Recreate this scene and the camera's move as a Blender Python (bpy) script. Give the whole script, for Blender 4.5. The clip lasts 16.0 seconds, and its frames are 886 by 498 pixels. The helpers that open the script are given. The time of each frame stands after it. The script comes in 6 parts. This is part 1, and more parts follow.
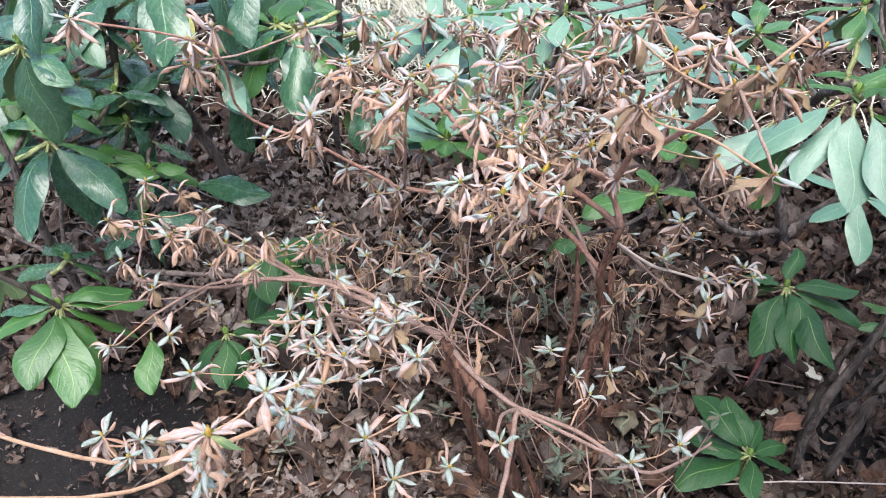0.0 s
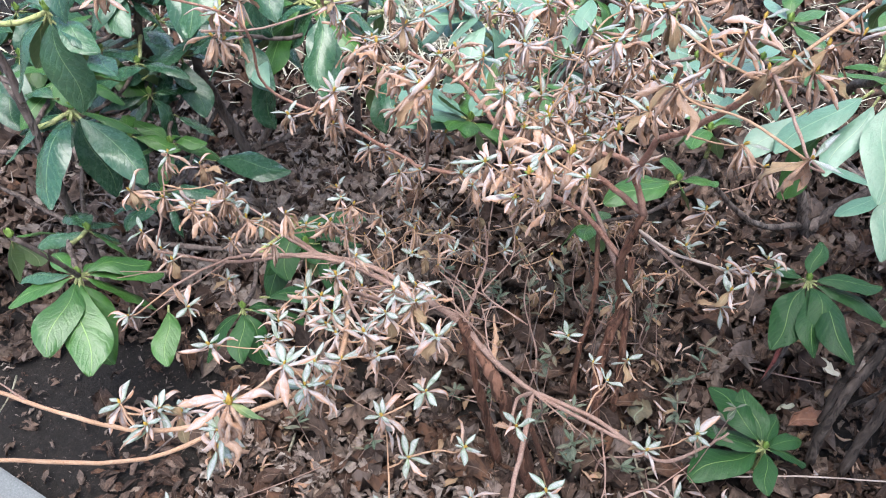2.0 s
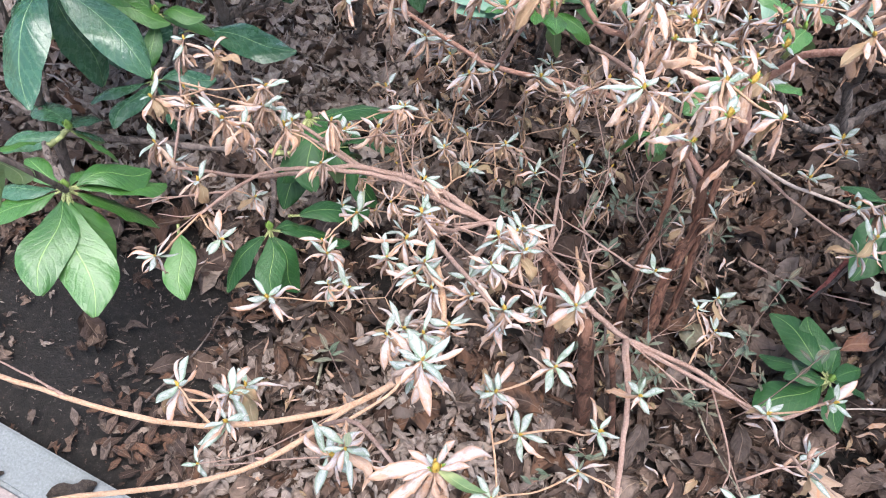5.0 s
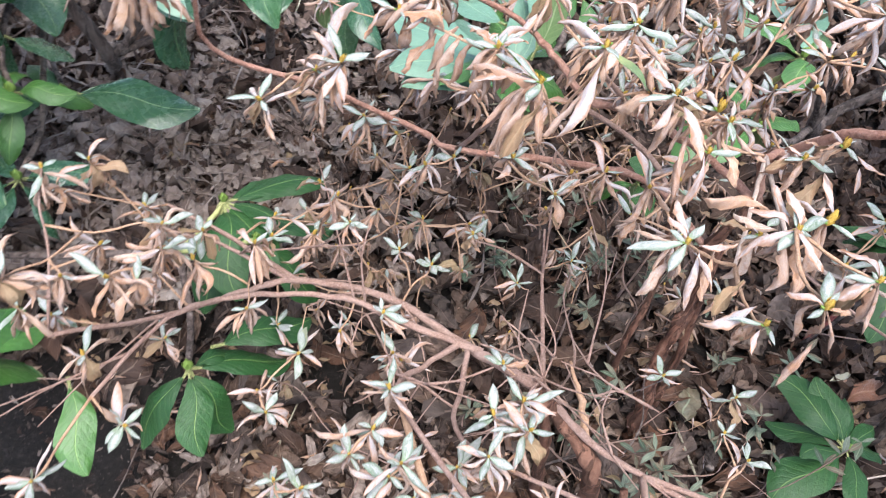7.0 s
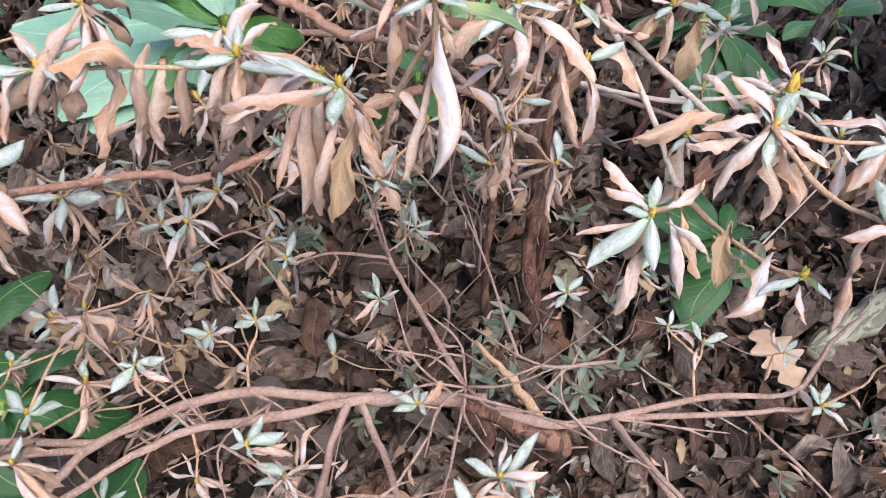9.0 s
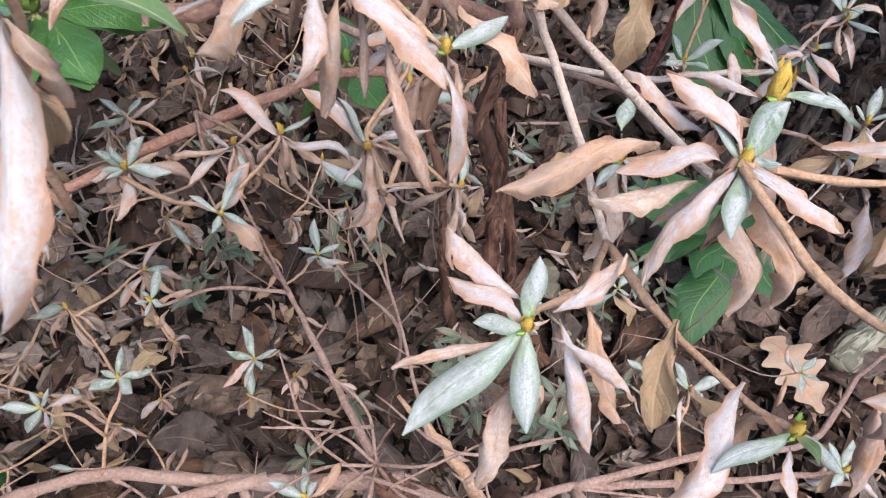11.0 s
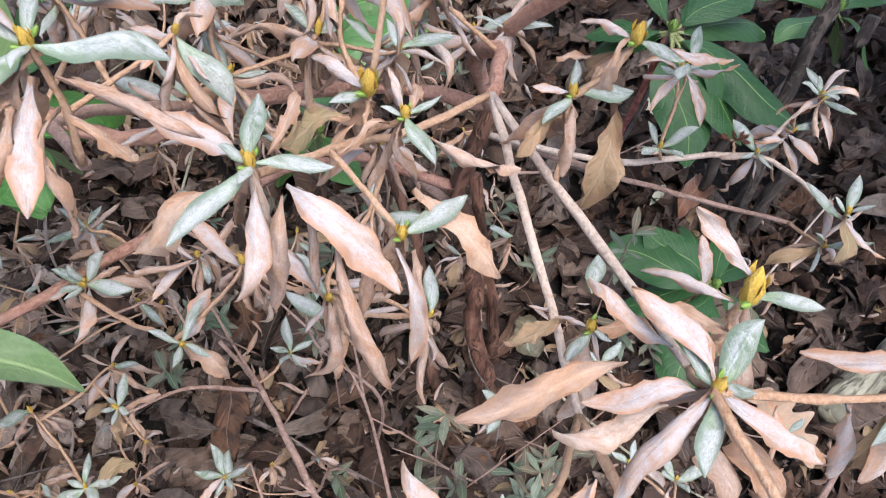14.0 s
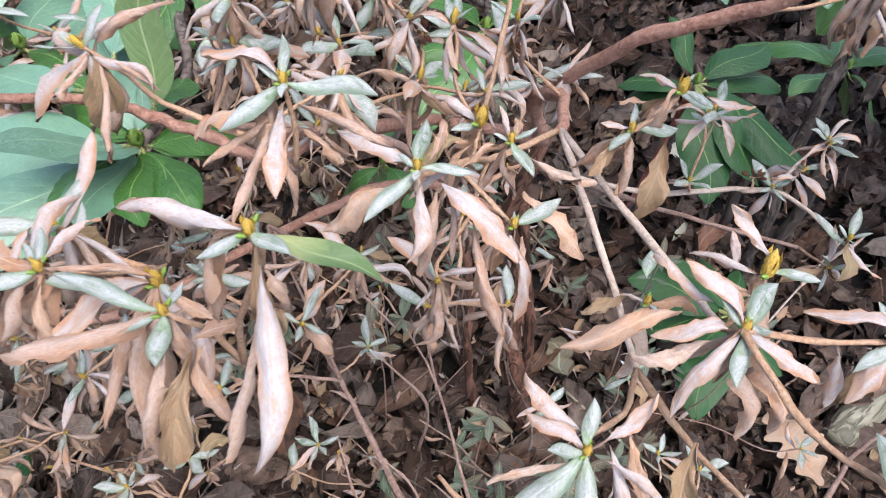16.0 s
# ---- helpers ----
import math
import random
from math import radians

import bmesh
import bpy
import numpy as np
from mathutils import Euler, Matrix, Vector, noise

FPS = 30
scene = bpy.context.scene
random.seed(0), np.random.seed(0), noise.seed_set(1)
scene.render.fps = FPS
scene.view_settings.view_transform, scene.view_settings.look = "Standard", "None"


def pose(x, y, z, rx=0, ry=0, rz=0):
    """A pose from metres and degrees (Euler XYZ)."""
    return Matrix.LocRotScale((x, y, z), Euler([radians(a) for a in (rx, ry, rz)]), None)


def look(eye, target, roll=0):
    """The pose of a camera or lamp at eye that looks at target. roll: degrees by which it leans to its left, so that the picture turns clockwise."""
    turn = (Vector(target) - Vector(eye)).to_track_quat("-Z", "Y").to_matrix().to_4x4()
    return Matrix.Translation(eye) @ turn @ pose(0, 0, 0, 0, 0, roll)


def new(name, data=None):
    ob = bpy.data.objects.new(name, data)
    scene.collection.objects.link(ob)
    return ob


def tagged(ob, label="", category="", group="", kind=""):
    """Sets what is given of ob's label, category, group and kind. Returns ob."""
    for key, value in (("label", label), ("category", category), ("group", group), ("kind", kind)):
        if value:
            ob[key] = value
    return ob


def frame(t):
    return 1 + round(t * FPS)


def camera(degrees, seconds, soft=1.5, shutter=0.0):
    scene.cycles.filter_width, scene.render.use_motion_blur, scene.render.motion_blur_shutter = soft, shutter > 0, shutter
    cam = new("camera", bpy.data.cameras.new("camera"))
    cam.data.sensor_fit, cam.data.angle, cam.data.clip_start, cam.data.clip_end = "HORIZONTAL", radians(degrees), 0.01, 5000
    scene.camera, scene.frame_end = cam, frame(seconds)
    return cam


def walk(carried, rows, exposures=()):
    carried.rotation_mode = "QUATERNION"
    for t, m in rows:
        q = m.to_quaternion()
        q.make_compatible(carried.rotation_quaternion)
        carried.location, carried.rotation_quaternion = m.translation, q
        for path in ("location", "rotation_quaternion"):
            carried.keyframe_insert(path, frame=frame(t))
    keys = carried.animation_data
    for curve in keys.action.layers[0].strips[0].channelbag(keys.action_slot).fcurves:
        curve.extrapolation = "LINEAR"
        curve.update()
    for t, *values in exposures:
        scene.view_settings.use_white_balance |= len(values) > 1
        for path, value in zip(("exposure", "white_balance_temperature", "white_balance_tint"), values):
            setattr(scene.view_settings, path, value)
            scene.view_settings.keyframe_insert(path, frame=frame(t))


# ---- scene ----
cam = camera(60.3, 16.0, soft=1.0, shutter=0.25)
PATH = [
    (0, (0.0598, 0.0774, 1.1563), (-0.0194, 1.4397, 0.0440), 0.2),
    (0.5, (0.0554, 0.0810, 1.1528), (-0.0290, 1.4432, 0.0422), 0.6),
    (1, (0.0572, 0.0818, 1.1528), (-0.0273, 1.4441, 0.0414), 0.8),
    (1.5, (0.0554, 0.0766, 1.1528), (-0.0387, 1.4344, 0.0370), 1.0),
    (2, (0.0493, 0.0757, 1.1449), (-0.0572, 1.4168, 0.0097), 1.3),
    (2.5, (0.0484, 0.0766, 1.1387), (-0.0669, 1.3869, -0.0317), 2.2),
    (3, (0.0229, 0.1047, 1.1176), (-0.0854, 1.3719, -0.0986), 4.4),
    (3.5, (-0.0326, 0.1663, 1.1044), (-0.0026, 1.3904, -0.1602), 8.0),
    (4, (-0.0871, 0.2050, 1.0815), (-0.0185, 1.3930, -0.2156), 8.5),
    (4.2, (-0.1109, 0.2209, 1.0771), (-0.0308, 1.3913, -0.2350), 8.7),
    (6.3, (-0.2050, 0.3784, 1.0833), (0.0106, 1.4397, -0.3036), 12.7),
    (6.5, (-0.2059, 0.4215, 1.0622), (0.0343, 1.4766, -0.3256), 13.0),
    (7, (-0.2033, 0.5280, 1.0384), (0.0783, 1.5514, -0.3661), 12.5),
    (7.5, (-0.2059, 0.6178, 1.0041), (0.2693, 1.5268, -0.4259), 10.9),
    (8, (-0.2094, 0.6961, 0.9724), (0.4374, 1.4203, -0.4954), 11.1),
    (8.5, (-0.1998, 0.7234, 0.9522), (0.4866, 1.3754, -0.5324), 10.6),
    (8.7, (-0.1910, 0.7295, 0.9442), (0.4972, 1.3631, -0.5474), 10.9),
    (10.8, (-0.0440, 0.7753, 0.8474), (0.5482, 1.3596, -0.7031), 7.3),
    (11, (-0.0343, 0.7726, 0.8378), (0.5597, 1.3587, -0.7119), 7.1),
    (11.5, (-0.0202, 0.7674, 0.8246), (0.5799, 1.3482, -0.7251), 7.0),
    (12, (-0.0141, 0.7630, 0.8114), (0.6002, 1.3341, -0.7366), 7.4),
    (12.5, (0.0044, 0.7577, 0.8105), (0.6195, 1.3156, -0.7418), 7.4),
    (13, (0.0123, 0.7770, 0.8202), (0.6318, 1.3297, -0.7322), 7.3),
    (13.5, (0.0079, 0.7990, 0.8360), (0.6318, 1.3658, -0.7093), 7.1),
    (14, (0.0070, 0.8096, 0.8527), (0.6354, 1.3966, -0.6838), 7.0),
    (14.5, (0.0018, 0.8166, 0.8615), (0.6398, 1.4221, -0.6635), 7.1),
    (15, (-0.0106, 0.8175, 0.8765), (0.6345, 1.4406, -0.6380), 7.3),
    (15.5, (-0.0326, 0.8052, 0.8862), (0.6160, 1.4511, -0.6169), 7.0),
    (16, (-0.0634, 0.7885, 0.9134), (0.5949, 1.4590, -0.5746), 6.6),
]
EXPOSURES = [(0.0, 1.85, 6350, 9), (3.0, 1.96, 6350, 9), (4.0, 2.14, 6350, 9), (6.5, 2.12, 6400, 10), (8.5, 2.03, 6450, 10), (11.0, 1.90, 6450, 10), (14.0, 1.97, 6450, 10), (16.0, 1.91, 6450, 10)]
SKY_STRENGTH, SUN_STRENGTH = 0.12, 1.9
HUSKS = [(0.41, 0.885, 0.47), (0.177, 1.075, 0.575), (0.211, 1.03, 0.585), (0.37, 0.9, 0.46)]
walk(cam, [(t, look(e, a, r)) for t, e, a, r in PATH], EXPOSURES)

# ---- world and light: a bright overcast day ----
world = bpy.data.worlds.new("overcast_sky")
scene.world = world
world.use_nodes = True
wn = world.node_tree.nodes
sky = wn.new("ShaderNodeTexSky")
sky.sky_type = "NISHITA"
sky.sun_disc = False
sky.sun_elevation = radians(74)
sky.sun_rotation = radians(173)
sky.dust_density = 2.3
sky.air_density = 0.95
sky.ozone_density = 0.6
world.node_tree.links.new(sky.outputs[0], wn["Background"].inputs[0])
wn["Background"].inputs[1].default_value = SKY_STRENGTH
sun_data = bpy.data.lights.new("sun", "SUN")
sun_data.energy = SUN_STRENGTH
sun_data.angle = radians(50)
sun_data.color = (1.0, 0.985, 0.97)
sun = new("sun", sun_data)
sun.matrix_world = look((0.35, -0.35, 4.6), (0.2, 0.9, 0.0))


# ---- materials ----
class Nodes:
    """A short way to write a node material."""

    def __init__(self, name):
        self.m = bpy.data.materials.new(name)
        self.m.use_nodes = True
        self.t = self.m.node_tree
        self.p = self.t.nodes["Principled BSDF"]

    def put(self, sock, v):
        if isinstance(v, bpy.types.NodeSocket):
            self.t.links.new(v, sock)
        elif v is not None:
            sock.default_value = v

    def math(self, op, a, b=None, c=None):
        n = self.t.nodes.new("ShaderNodeMath")
        n.operation = op
        for s, v in zip(n.inputs, (a, b, c)):
            self.put(s, v)
        return n.outputs[0]

    def mix(self, f, a, b, how="MIX"):
        n = self.t.nodes.new("ShaderNodeMix")
        n.data_type, n.blend_type = "RGBA", how
        self.put(n.inputs[0], f)
        self.put(n.inputs[6], a if isinstance(a, bpy.types.NodeSocket) else (*a, 1))
        self.put(n.inputs[7], b if isinstance(b, bpy.types.NodeSocket) else (*b, 1))
        return n.outputs[2]

    def ramp(self, f, stops, ease="LINEAR"):
        n = self.t.nodes.new("ShaderNodeValToRGB")
        n.color_ramp.interpolation = ease
        e = n.color_ramp.elements
        while len(e) < len(stops):
            e.new(0.5)
        for el, (at, col) in zip(e, stops):
            el.position = at
            el.color = (*col, 1) if isinstance(col, tuple) else (col, col, col, 1)
        self.put(n.inputs[0], f)
        return n.outputs[0]

    def coord(self, which="Object"):
        return self.t.nodes.new("ShaderNodeTexCoord").outputs[which]

    def noise(self, scale, detail=4.0, rough=0.6, vec=None, dist=0.0, dims=None):
        n = self.t.nodes.new("ShaderNodeTexNoise")
        n.inputs["Scale"].default_value, n.inputs["Detail"].default_value = scale, detail
        n.inputs["Roughness"].default_value, n.inputs["Distortion"].default_value = rough, dist
        self.put(n.inputs["Vector"], vec or self.coord())
        return n.outputs[0]

    def stretch(self, vec, s):
        n = self.t.nodes.new("ShaderNodeMapping")
        n.inputs["Scale"].default_value = s
        self.put(n.inputs["Vector"], vec)
        return n.outputs[0]

    def chance(self):
        """A random number for every leaf, as an object or as an island of a joined mesh."""
        a = self.t.nodes.new("ShaderNodeObjectInfo").outputs["Random"]
        b = self.t.nodes.new("ShaderNodeNewGeometry").outputs["Random Per Island"]
        return self.math("FRACT", self.math("ADD", a, b))

    def uv(self):
        s = self.t.nodes.new("ShaderNodeSeparateXYZ")
        self.put(s.inputs[0], self.coord("UV"))
        return s.outputs[0], s.outputs[1]

    def leaf_place(self):
        """Where on the leaf, shifted for every leaf by its random number."""
        n = self.t.nodes.new("ShaderNodeVectorMath")
        n.operation = "ADD"
        self.put(n.inputs[0], self.stretch(self.coord("UV"), (1.0, 0.36, 1.0)))
        self.put(n.inputs[1], self.math("MULTIPLY", self.chance(), 37.0))
        return n.outputs[0]

    def bump(self, height, strength, dist):
        n = self.t.nodes.new("ShaderNodeBump")
        n.inputs["Strength"].default_value, n.inputs["Distance"].default_value = strength, dist
        self.put(n.inputs["Height"], height)
        self.put(self.p.inputs["Normal"], n.outputs[0])

    def done(self, col, rough=0.6, sheen=0.0, spec=0.5, coat=0.0, sheen_tint=(1, 1, 1)):
        self.put(self.p.inputs["Base Color"], col)
        self.put(self.p.inputs["Roughness"], rough)
        self.put(self.p.inputs["Specular IOR Level"], spec)
        self.p.inputs["Sheen Weight"].default_value = sheen
        self.p.inputs["Sheen Roughness"].default_value = 0.5
        self.p.inputs["Sheen Tint"].default_value = (*sheen_tint, 1)
        self.p.inputs["Coat Weight"].default_value = coat
        self.p.inputs["Coat Roughness"].default_value = 0.25
        return self.m


def leaf_material(name, tones, blotch, rib, grain=34.0, rough=0.6, sheen=0.2, spec=0.4, veins=7.0, vein_depth=0.35, base_tone=None, ribw=0.05, coat=0.0, blotch_amount=0.8, tip_tone=None, quilt=0.35, hair_sheen=0.0, relief=0.0012, hair_sheen_tone=(0.50, 0.46, 0.455), vein_tint=0.12, base_reach=0.45):
    """tones: colours from which every leaf draws its own; blotch: stains; rib: the midrib; base_tone: towards the stalk."""
    n = Nodes(name)
    u, v = n.uv()
    side = n.math("ABSOLUTE", n.math("SUBTRACT", v, 0.5))
    tone = n.ramp(n.chance(), [(i / max(1, len(tones) - 1), c) for i, c in enumerate(tones)])
    spot = n.leaf_place()
    big = n.noise(3.6, 4.0, 0.6, spot, 0.8)
    stain = n.ramp(big, [(0.42, 0.0), (0.66, 1.0)])
    col = n.mix(n.math("MULTIPLY", stain, blotch_amount), tone, blotch)
    fine = n.noise(grain, 5.0, 0.7, spot)
    col = n.mix(0.55, col, n.ramp(fine, [(0.25, 0.45), (0.75, 1.0)]), "MULTIPLY")
    if base_tone:
        near = n.ramp(n.math("ADD", u, n.math("MULTIPLY", n.math("SUBTRACT", big, 0.5), 0.5)), [(0.05, 1.0), (base_reach, 0.0)])
        col = n.mix(n.math("MULTIPLY", near, 0.88), col, base_tone)
    if tip_tone:
        far = n.ramp(n.math("ADD", u, n.math("MULTIPLY", n.math("SUBTRACT", big, 0.5), 0.4)), [(0.72, 0.0), (0.98, 1.0)])
        col = n.mix(n.math("MULTIPLY", far, 0.7), col, tip_tone)
    ribm = n.ramp(side, [(ribw * 0.4, 1.0), (ribw, 0.0)])
    wave = n.math("SINE", n.math("ADD", n.math("MULTIPLY", n.math("SUBTRACT", u, n.math("MULTIPLY", side, 0.55)), veins * 3.1416), n.math("MULTIPLY", big, 5.0)))
    vein = n.math("POWER", n.math("ABSOLUTE", wave), 14.0)
    col = n.mix(n.math("MULTIPLY", ribm, 0.75), col, rib)
    col = n.mix(n.math("MULTIPLY", vein, vein_tint), col, rib)
    # fuzzy hairs, with the silvery sheen of the sky on them mixed into the colour
    if hair_sheen:
        down = n.noise(1.0, 4.0, 0.7, n.stretch(spot, (24.0, 150.0, 1.0)), 1.6)
        patch = n.noise(2.4, 6.0, 0.7, spot, 1.2)
        heart = n.ramp(n.math("ADD", side, n.math("MULTIPLY", n.math("SUBTRACT", patch, 0.5), 0.9)), [(0.16, 1.0), (0.44, 0.0)])
        cover = n.math("MULTIPLY", n.ramp(patch, [(0.38, 0.05), (0.55, 1.0)]), n.math("ADD", n.math("MULTIPLY", heart, 0.7), 0.3))
        pale = n.math("MULTIPLY", n.ramp(down, [(0.36, 0.25), (0.58, 1.0)]), n.math("MULTIPLY", cover, hair_sheen))
        col = n.mix(pale, col, hair_sheen_tone)
        col = n.mix(0.3, col, n.ramp(down, [(0.32, 0.55), (0.55, 1.0)]), "MULTIPLY")
        fine = n.math("ADD", fine, n.math("MULTIPLY", down, 0.8))
        rim = n.ramp(n.math("ADD", side, n.math("MULTIPLY", n.math("SUBTRACT", patch, 0.5), 0.5)), [(0.30, 0.0), (0.46, hair_sheen * 0.8)])
        col = n.mix(rim, col, blotch)
        flecks = n.ramp(n.noise(26.0, 6.0, 0.75, spot, 0.3), [(0.50, 0.0), (0.64, 0.5)])
        col = n.mix(flecks, col, blotch)
    h = n.math("ADD", n.math("MULTIPLY", fine, quilt), n.math("MULTIPLY", n.math("ADD", ribm, n.math("MULTIPLY", vein, 0.6)), -vein_depth))
    n.bump(h, 0.7, relief)
    r = n.math("ADD", rough, n.math("MULTIPLY", n.math("SUBTRACT", fine, 0.5), 0.25))
    return n.done(col, r, sheen, spec, coat)


M_TAN = leaf_material("withered_leaf_top", [(0.405, 0.245, 0.172), (0.455, 0.325, 0.258), (0.335, 0.183, 0.115), (0.460, 0.365, 0.308), (0.420, 0.245, 0.160), (0.455, 0.318, 0.250)],
                      (0.325, 0.160, 0.085), (0.36, 0.235, 0.175), sheen=0.1, rough=0.6, spec=0.3, base_tone=(0.335, 0.325, 0.345), base_reach=0.72, tip_tone=(0.44, 0.262, 0.165), veins=6.0, vein_depth=0.2, hair_sheen=1.0, hair_sheen_tone=(0.385, 0.368, 0.385), quilt=0.6)
M_BROWN = leaf_material("rolled_withered_leaf", [(0.38, 0.20, 0.115), (0.46, 0.285, 0.19), (0.28, 0.135, 0.07), (0.52, 0.375, 0.285), (0.33, 0.175, 0.10), (0.43, 0.22, 0.118)],
                        (0.25, 0.13, 0.074), (0.33, 0.18, 0.11), sheen=0.08, rough=0.64, spec=0.3, veins=6.0, vein_depth=0.3, hair_sheen=0.45, quilt=0.8)
M_RUST = leaf_material("withered_leaf_underside", [(0.40, 0.20, 0.10), (0.45, 0.265, 0.165), (0.31, 0.148, 0.074), (0.47, 0.31, 0.21)],
                       (0.34, 0.185, 0.105), (0.45, 0.275, 0.17), sheen=0.08, rough=0.68, spec=0.25, veins=6.0, vein_depth=0.25, hair_sheen=0.35, quilt=0.9)
M_OLIVE = leaf_material("olive_withered_leaf", [(0.22, 0.155, 0.088), (0.30, 0.20, 0.125), (0.18, 0.14, 0.075)],
                        (0.26, 0.155, 0.088), (0.26, 0.19, 0.12), sheen=0.0, rough=0.6, spec=0.3, quilt=0.8)
# green leaf; the bluish silver streaks paint sky highlights on its hairs
M_YOUNG = leaf_material("young_leaf_top", [(0.15, 0.185, 0.135), (0.25, 0.265, 0.225), (0.08, 0.14, 0.065), (0.33, 0.335, 0.305), (0.20, 0.225, 0.18)],
                        (0.085, 0.125, 0.08), (0.20, 0.24, 0.18), sheen=0.15, rough=0.38, spec=0.6, base_tone=(0.13, 0.25, 0.055), veins=6.0, vein_depth=0.3, hair_sheen=1.0, hair_sheen_tone=(0.405, 0.405, 0.42), quilt=0.6)
M_YOUNG_UNDER = leaf_material("young_leaf_underside", [(0.25, 0.30, 0.17), (0.30, 0.32, 0.22)], (0.33, 0.33, 0.22), (0.35, 0.36, 0.2), sheen=0.1)
M_FRESH = leaf_material("fresh_green_leaf", [(0.065, 0.115, 0.036), (0.085, 0.135, 0.05)], (0.11, 0.15, 0.075), (0.15, 0.20, 0.085), sheen=0.0, rough=0.45, base_tone=(0.26, 0.27, 0.12), vein_depth=0.08, quilt=0.8)
M_SPRIG = leaf_material("small_shade_leaf", [(0.045, 0.075, 0.04), (0.085, 0.11, 0.07), (0.14, 0.165, 0.12), (0.14, 0.10, 0.062), (0.10, 0.065, 0.04)], (0.075, 0.085, 0.06), (0.19, 0.22, 0.15), sheen=0.0, rough=0.5, spec=0.3)
M_RHODO = leaf_material("broad_leaf_top", [(0.020, 0.070, 0.036), (0.027, 0.082, 0.040), (0.036, 0.100, 0.038), (0.026, 0.078, 0.050)],
                        (0.042, 0.10, 0.062), (0.15, 0.24, 0.11), grain=9.0, rough=0.27, sheen=0.0, spec=0.5, veins=9.0, vein_depth=0.2, relief=0.002, vein_tint=0.12, ribw=0.016, coat=0.1, quilt=0.9, blotch_amount=0.5)
M_BRIGHT = leaf_material("bright_broad_leaf_top", [(0.031, 0.101, 0.015), (0.041, 0.122, 0.020), (0.025, 0.085, 0.017)],
                         (0.062, 0.15, 0.034), (0.19, 0.29, 0.09), grain=17.0, rough=0.34, sheen=0.0, spec=0.5, veins=9.0, vein_depth=0.25, relief=0.0018, vein_tint=0.07, ribw=0.017, coat=0.0, quilt=1.0, blotch_amount=0.4)
M_DEEP = leaf_material("deep_green_broad_leaf_top", [(0.016, 0.064, 0.015), (0.021, 0.075, 0.018), (0.013, 0.054, 0.014)],
                       (0.022, 0.060, 0.019), (0.15, 0.23, 0.07), grain=17.0, rough=0.45, sheen=0.0, spec=0.3, veins=9.0, vein_depth=0.25, relief=0.0018, vein_tint=0.07, ribw=0.017, quilt=1.0, blotch_amount=0.4)
# mid green leaf, lightened: silvery sky sheen is partly put into the colour
M_SKYSHEEN = leaf_material("sky_sheen_broad_leaf_top", [(0.105, 0.211, 0.137), (0.129, 0.242, 0.166), (0.081, 0.185, 0.108)],
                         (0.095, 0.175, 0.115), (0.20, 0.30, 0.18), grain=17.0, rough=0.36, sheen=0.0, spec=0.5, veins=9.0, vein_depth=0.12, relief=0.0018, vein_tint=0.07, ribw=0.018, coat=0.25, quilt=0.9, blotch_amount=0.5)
M_BROAD_UNDER = leaf_material("broad_leaf_underside", [(0.15, 0.23, 0.085), (0.19, 0.27, 0.11)], (0.17, 0.25, 0.11), (0.33, 0.38, 0.2), grain=17.0, rough=0.55, sheen=0.0, veins=9.0, ribw=0.035)
M_YELLOW = leaf_material("yellowing_leaf", [(0.42, 0.40, 0.07), (0.36, 0.37, 0.09)], (0.48, 0.45, 0.14), (0.48, 0.46, 0.2), rough=0.4, veins=9.0)
M_LITTER = leaf_material("fallen_leaf_top", [(0.028, 0.016, 0.013), (0.081, 0.050, 0.038), (0.048, 0.026, 0.018), (0.216, 0.149, 0.117), (0.059, 0.038, 0.031), (0.144, 0.072, 0.043), (0.033, 0.019, 0.015), (0.162, 0.122, 0.104), (0.023, 0.014, 0.012), (0.323, 0.248, 0.203)],
                         (0.026, 0.017, 0.014), (0.17, 0.12, 0.095), grain=9.0, rough=0.66, sheen=0.0, spec=0.2, veins=7.0, vein_depth=0.5, quilt=2.2, ribw=0.03, relief=0.004)
M_LITTER_UNDER = leaf_material("fallen_leaf_underside", [(0.068, 0.041, 0.030), (0.152, 0.102, 0.077), (0.096, 0.050, 0.032), (0.216, 0.160, 0.132)],
                               (0.055, 0.035, 0.028), (0.25, 0.18, 0.14), grain=9.0, rough=0.72, sheen=0.0, spec=0.2, veins=7.0, vein_depth=0.5, quilt=2.2, ribw=0.03, relief=0.004)
M_BLEACHED = leaf_material("bleached_dry_leaf", [(0.202, 0.152, 0.130), (0.302, 0.246, 0.215), (0.143, 0.102, 0.085), (0.370, 0.316, 0.279), (0.227, 0.168, 0.142)],
                           (0.13, 0.09, 0.075), (0.33, 0.26, 0.22), grain=9.0, rough=0.7, sheen=0.0, spec=0.2, veins=7.0, vein_depth=0.4, quilt=1.8, ribw=0.03, relief=0.003)
M_OAK = leaf_material("orange_oak_leaf", [(0.33, 0.19, 0.11), (0.30, 0.20, 0.13)], (0.36, 0.26, 0.19), (0.33, 0.15, 0.07), rough=0.65, veins=4.0)
M_HUSKLEAF = leaf_material("red_brown_fallen_leaf", [(0.22, 0.085, 0.045), (0.26, 0.12, 0.07)], (0.14, 0.06, 0.035), (0.30, 0.17, 0.11), rough=0.6, quilt=1.0, relief=0.003)
M_STRAW = leaf_material("straw", [(0.42, 0.37, 0.27), (0.30, 0.26, 0.19), (0.50, 0.46, 0.37), (0.22, 0.30, 0.12)], (0.5, 0.47, 0.4), (0.4, 0.36, 0.28), rough=0.7, veins=1.0)


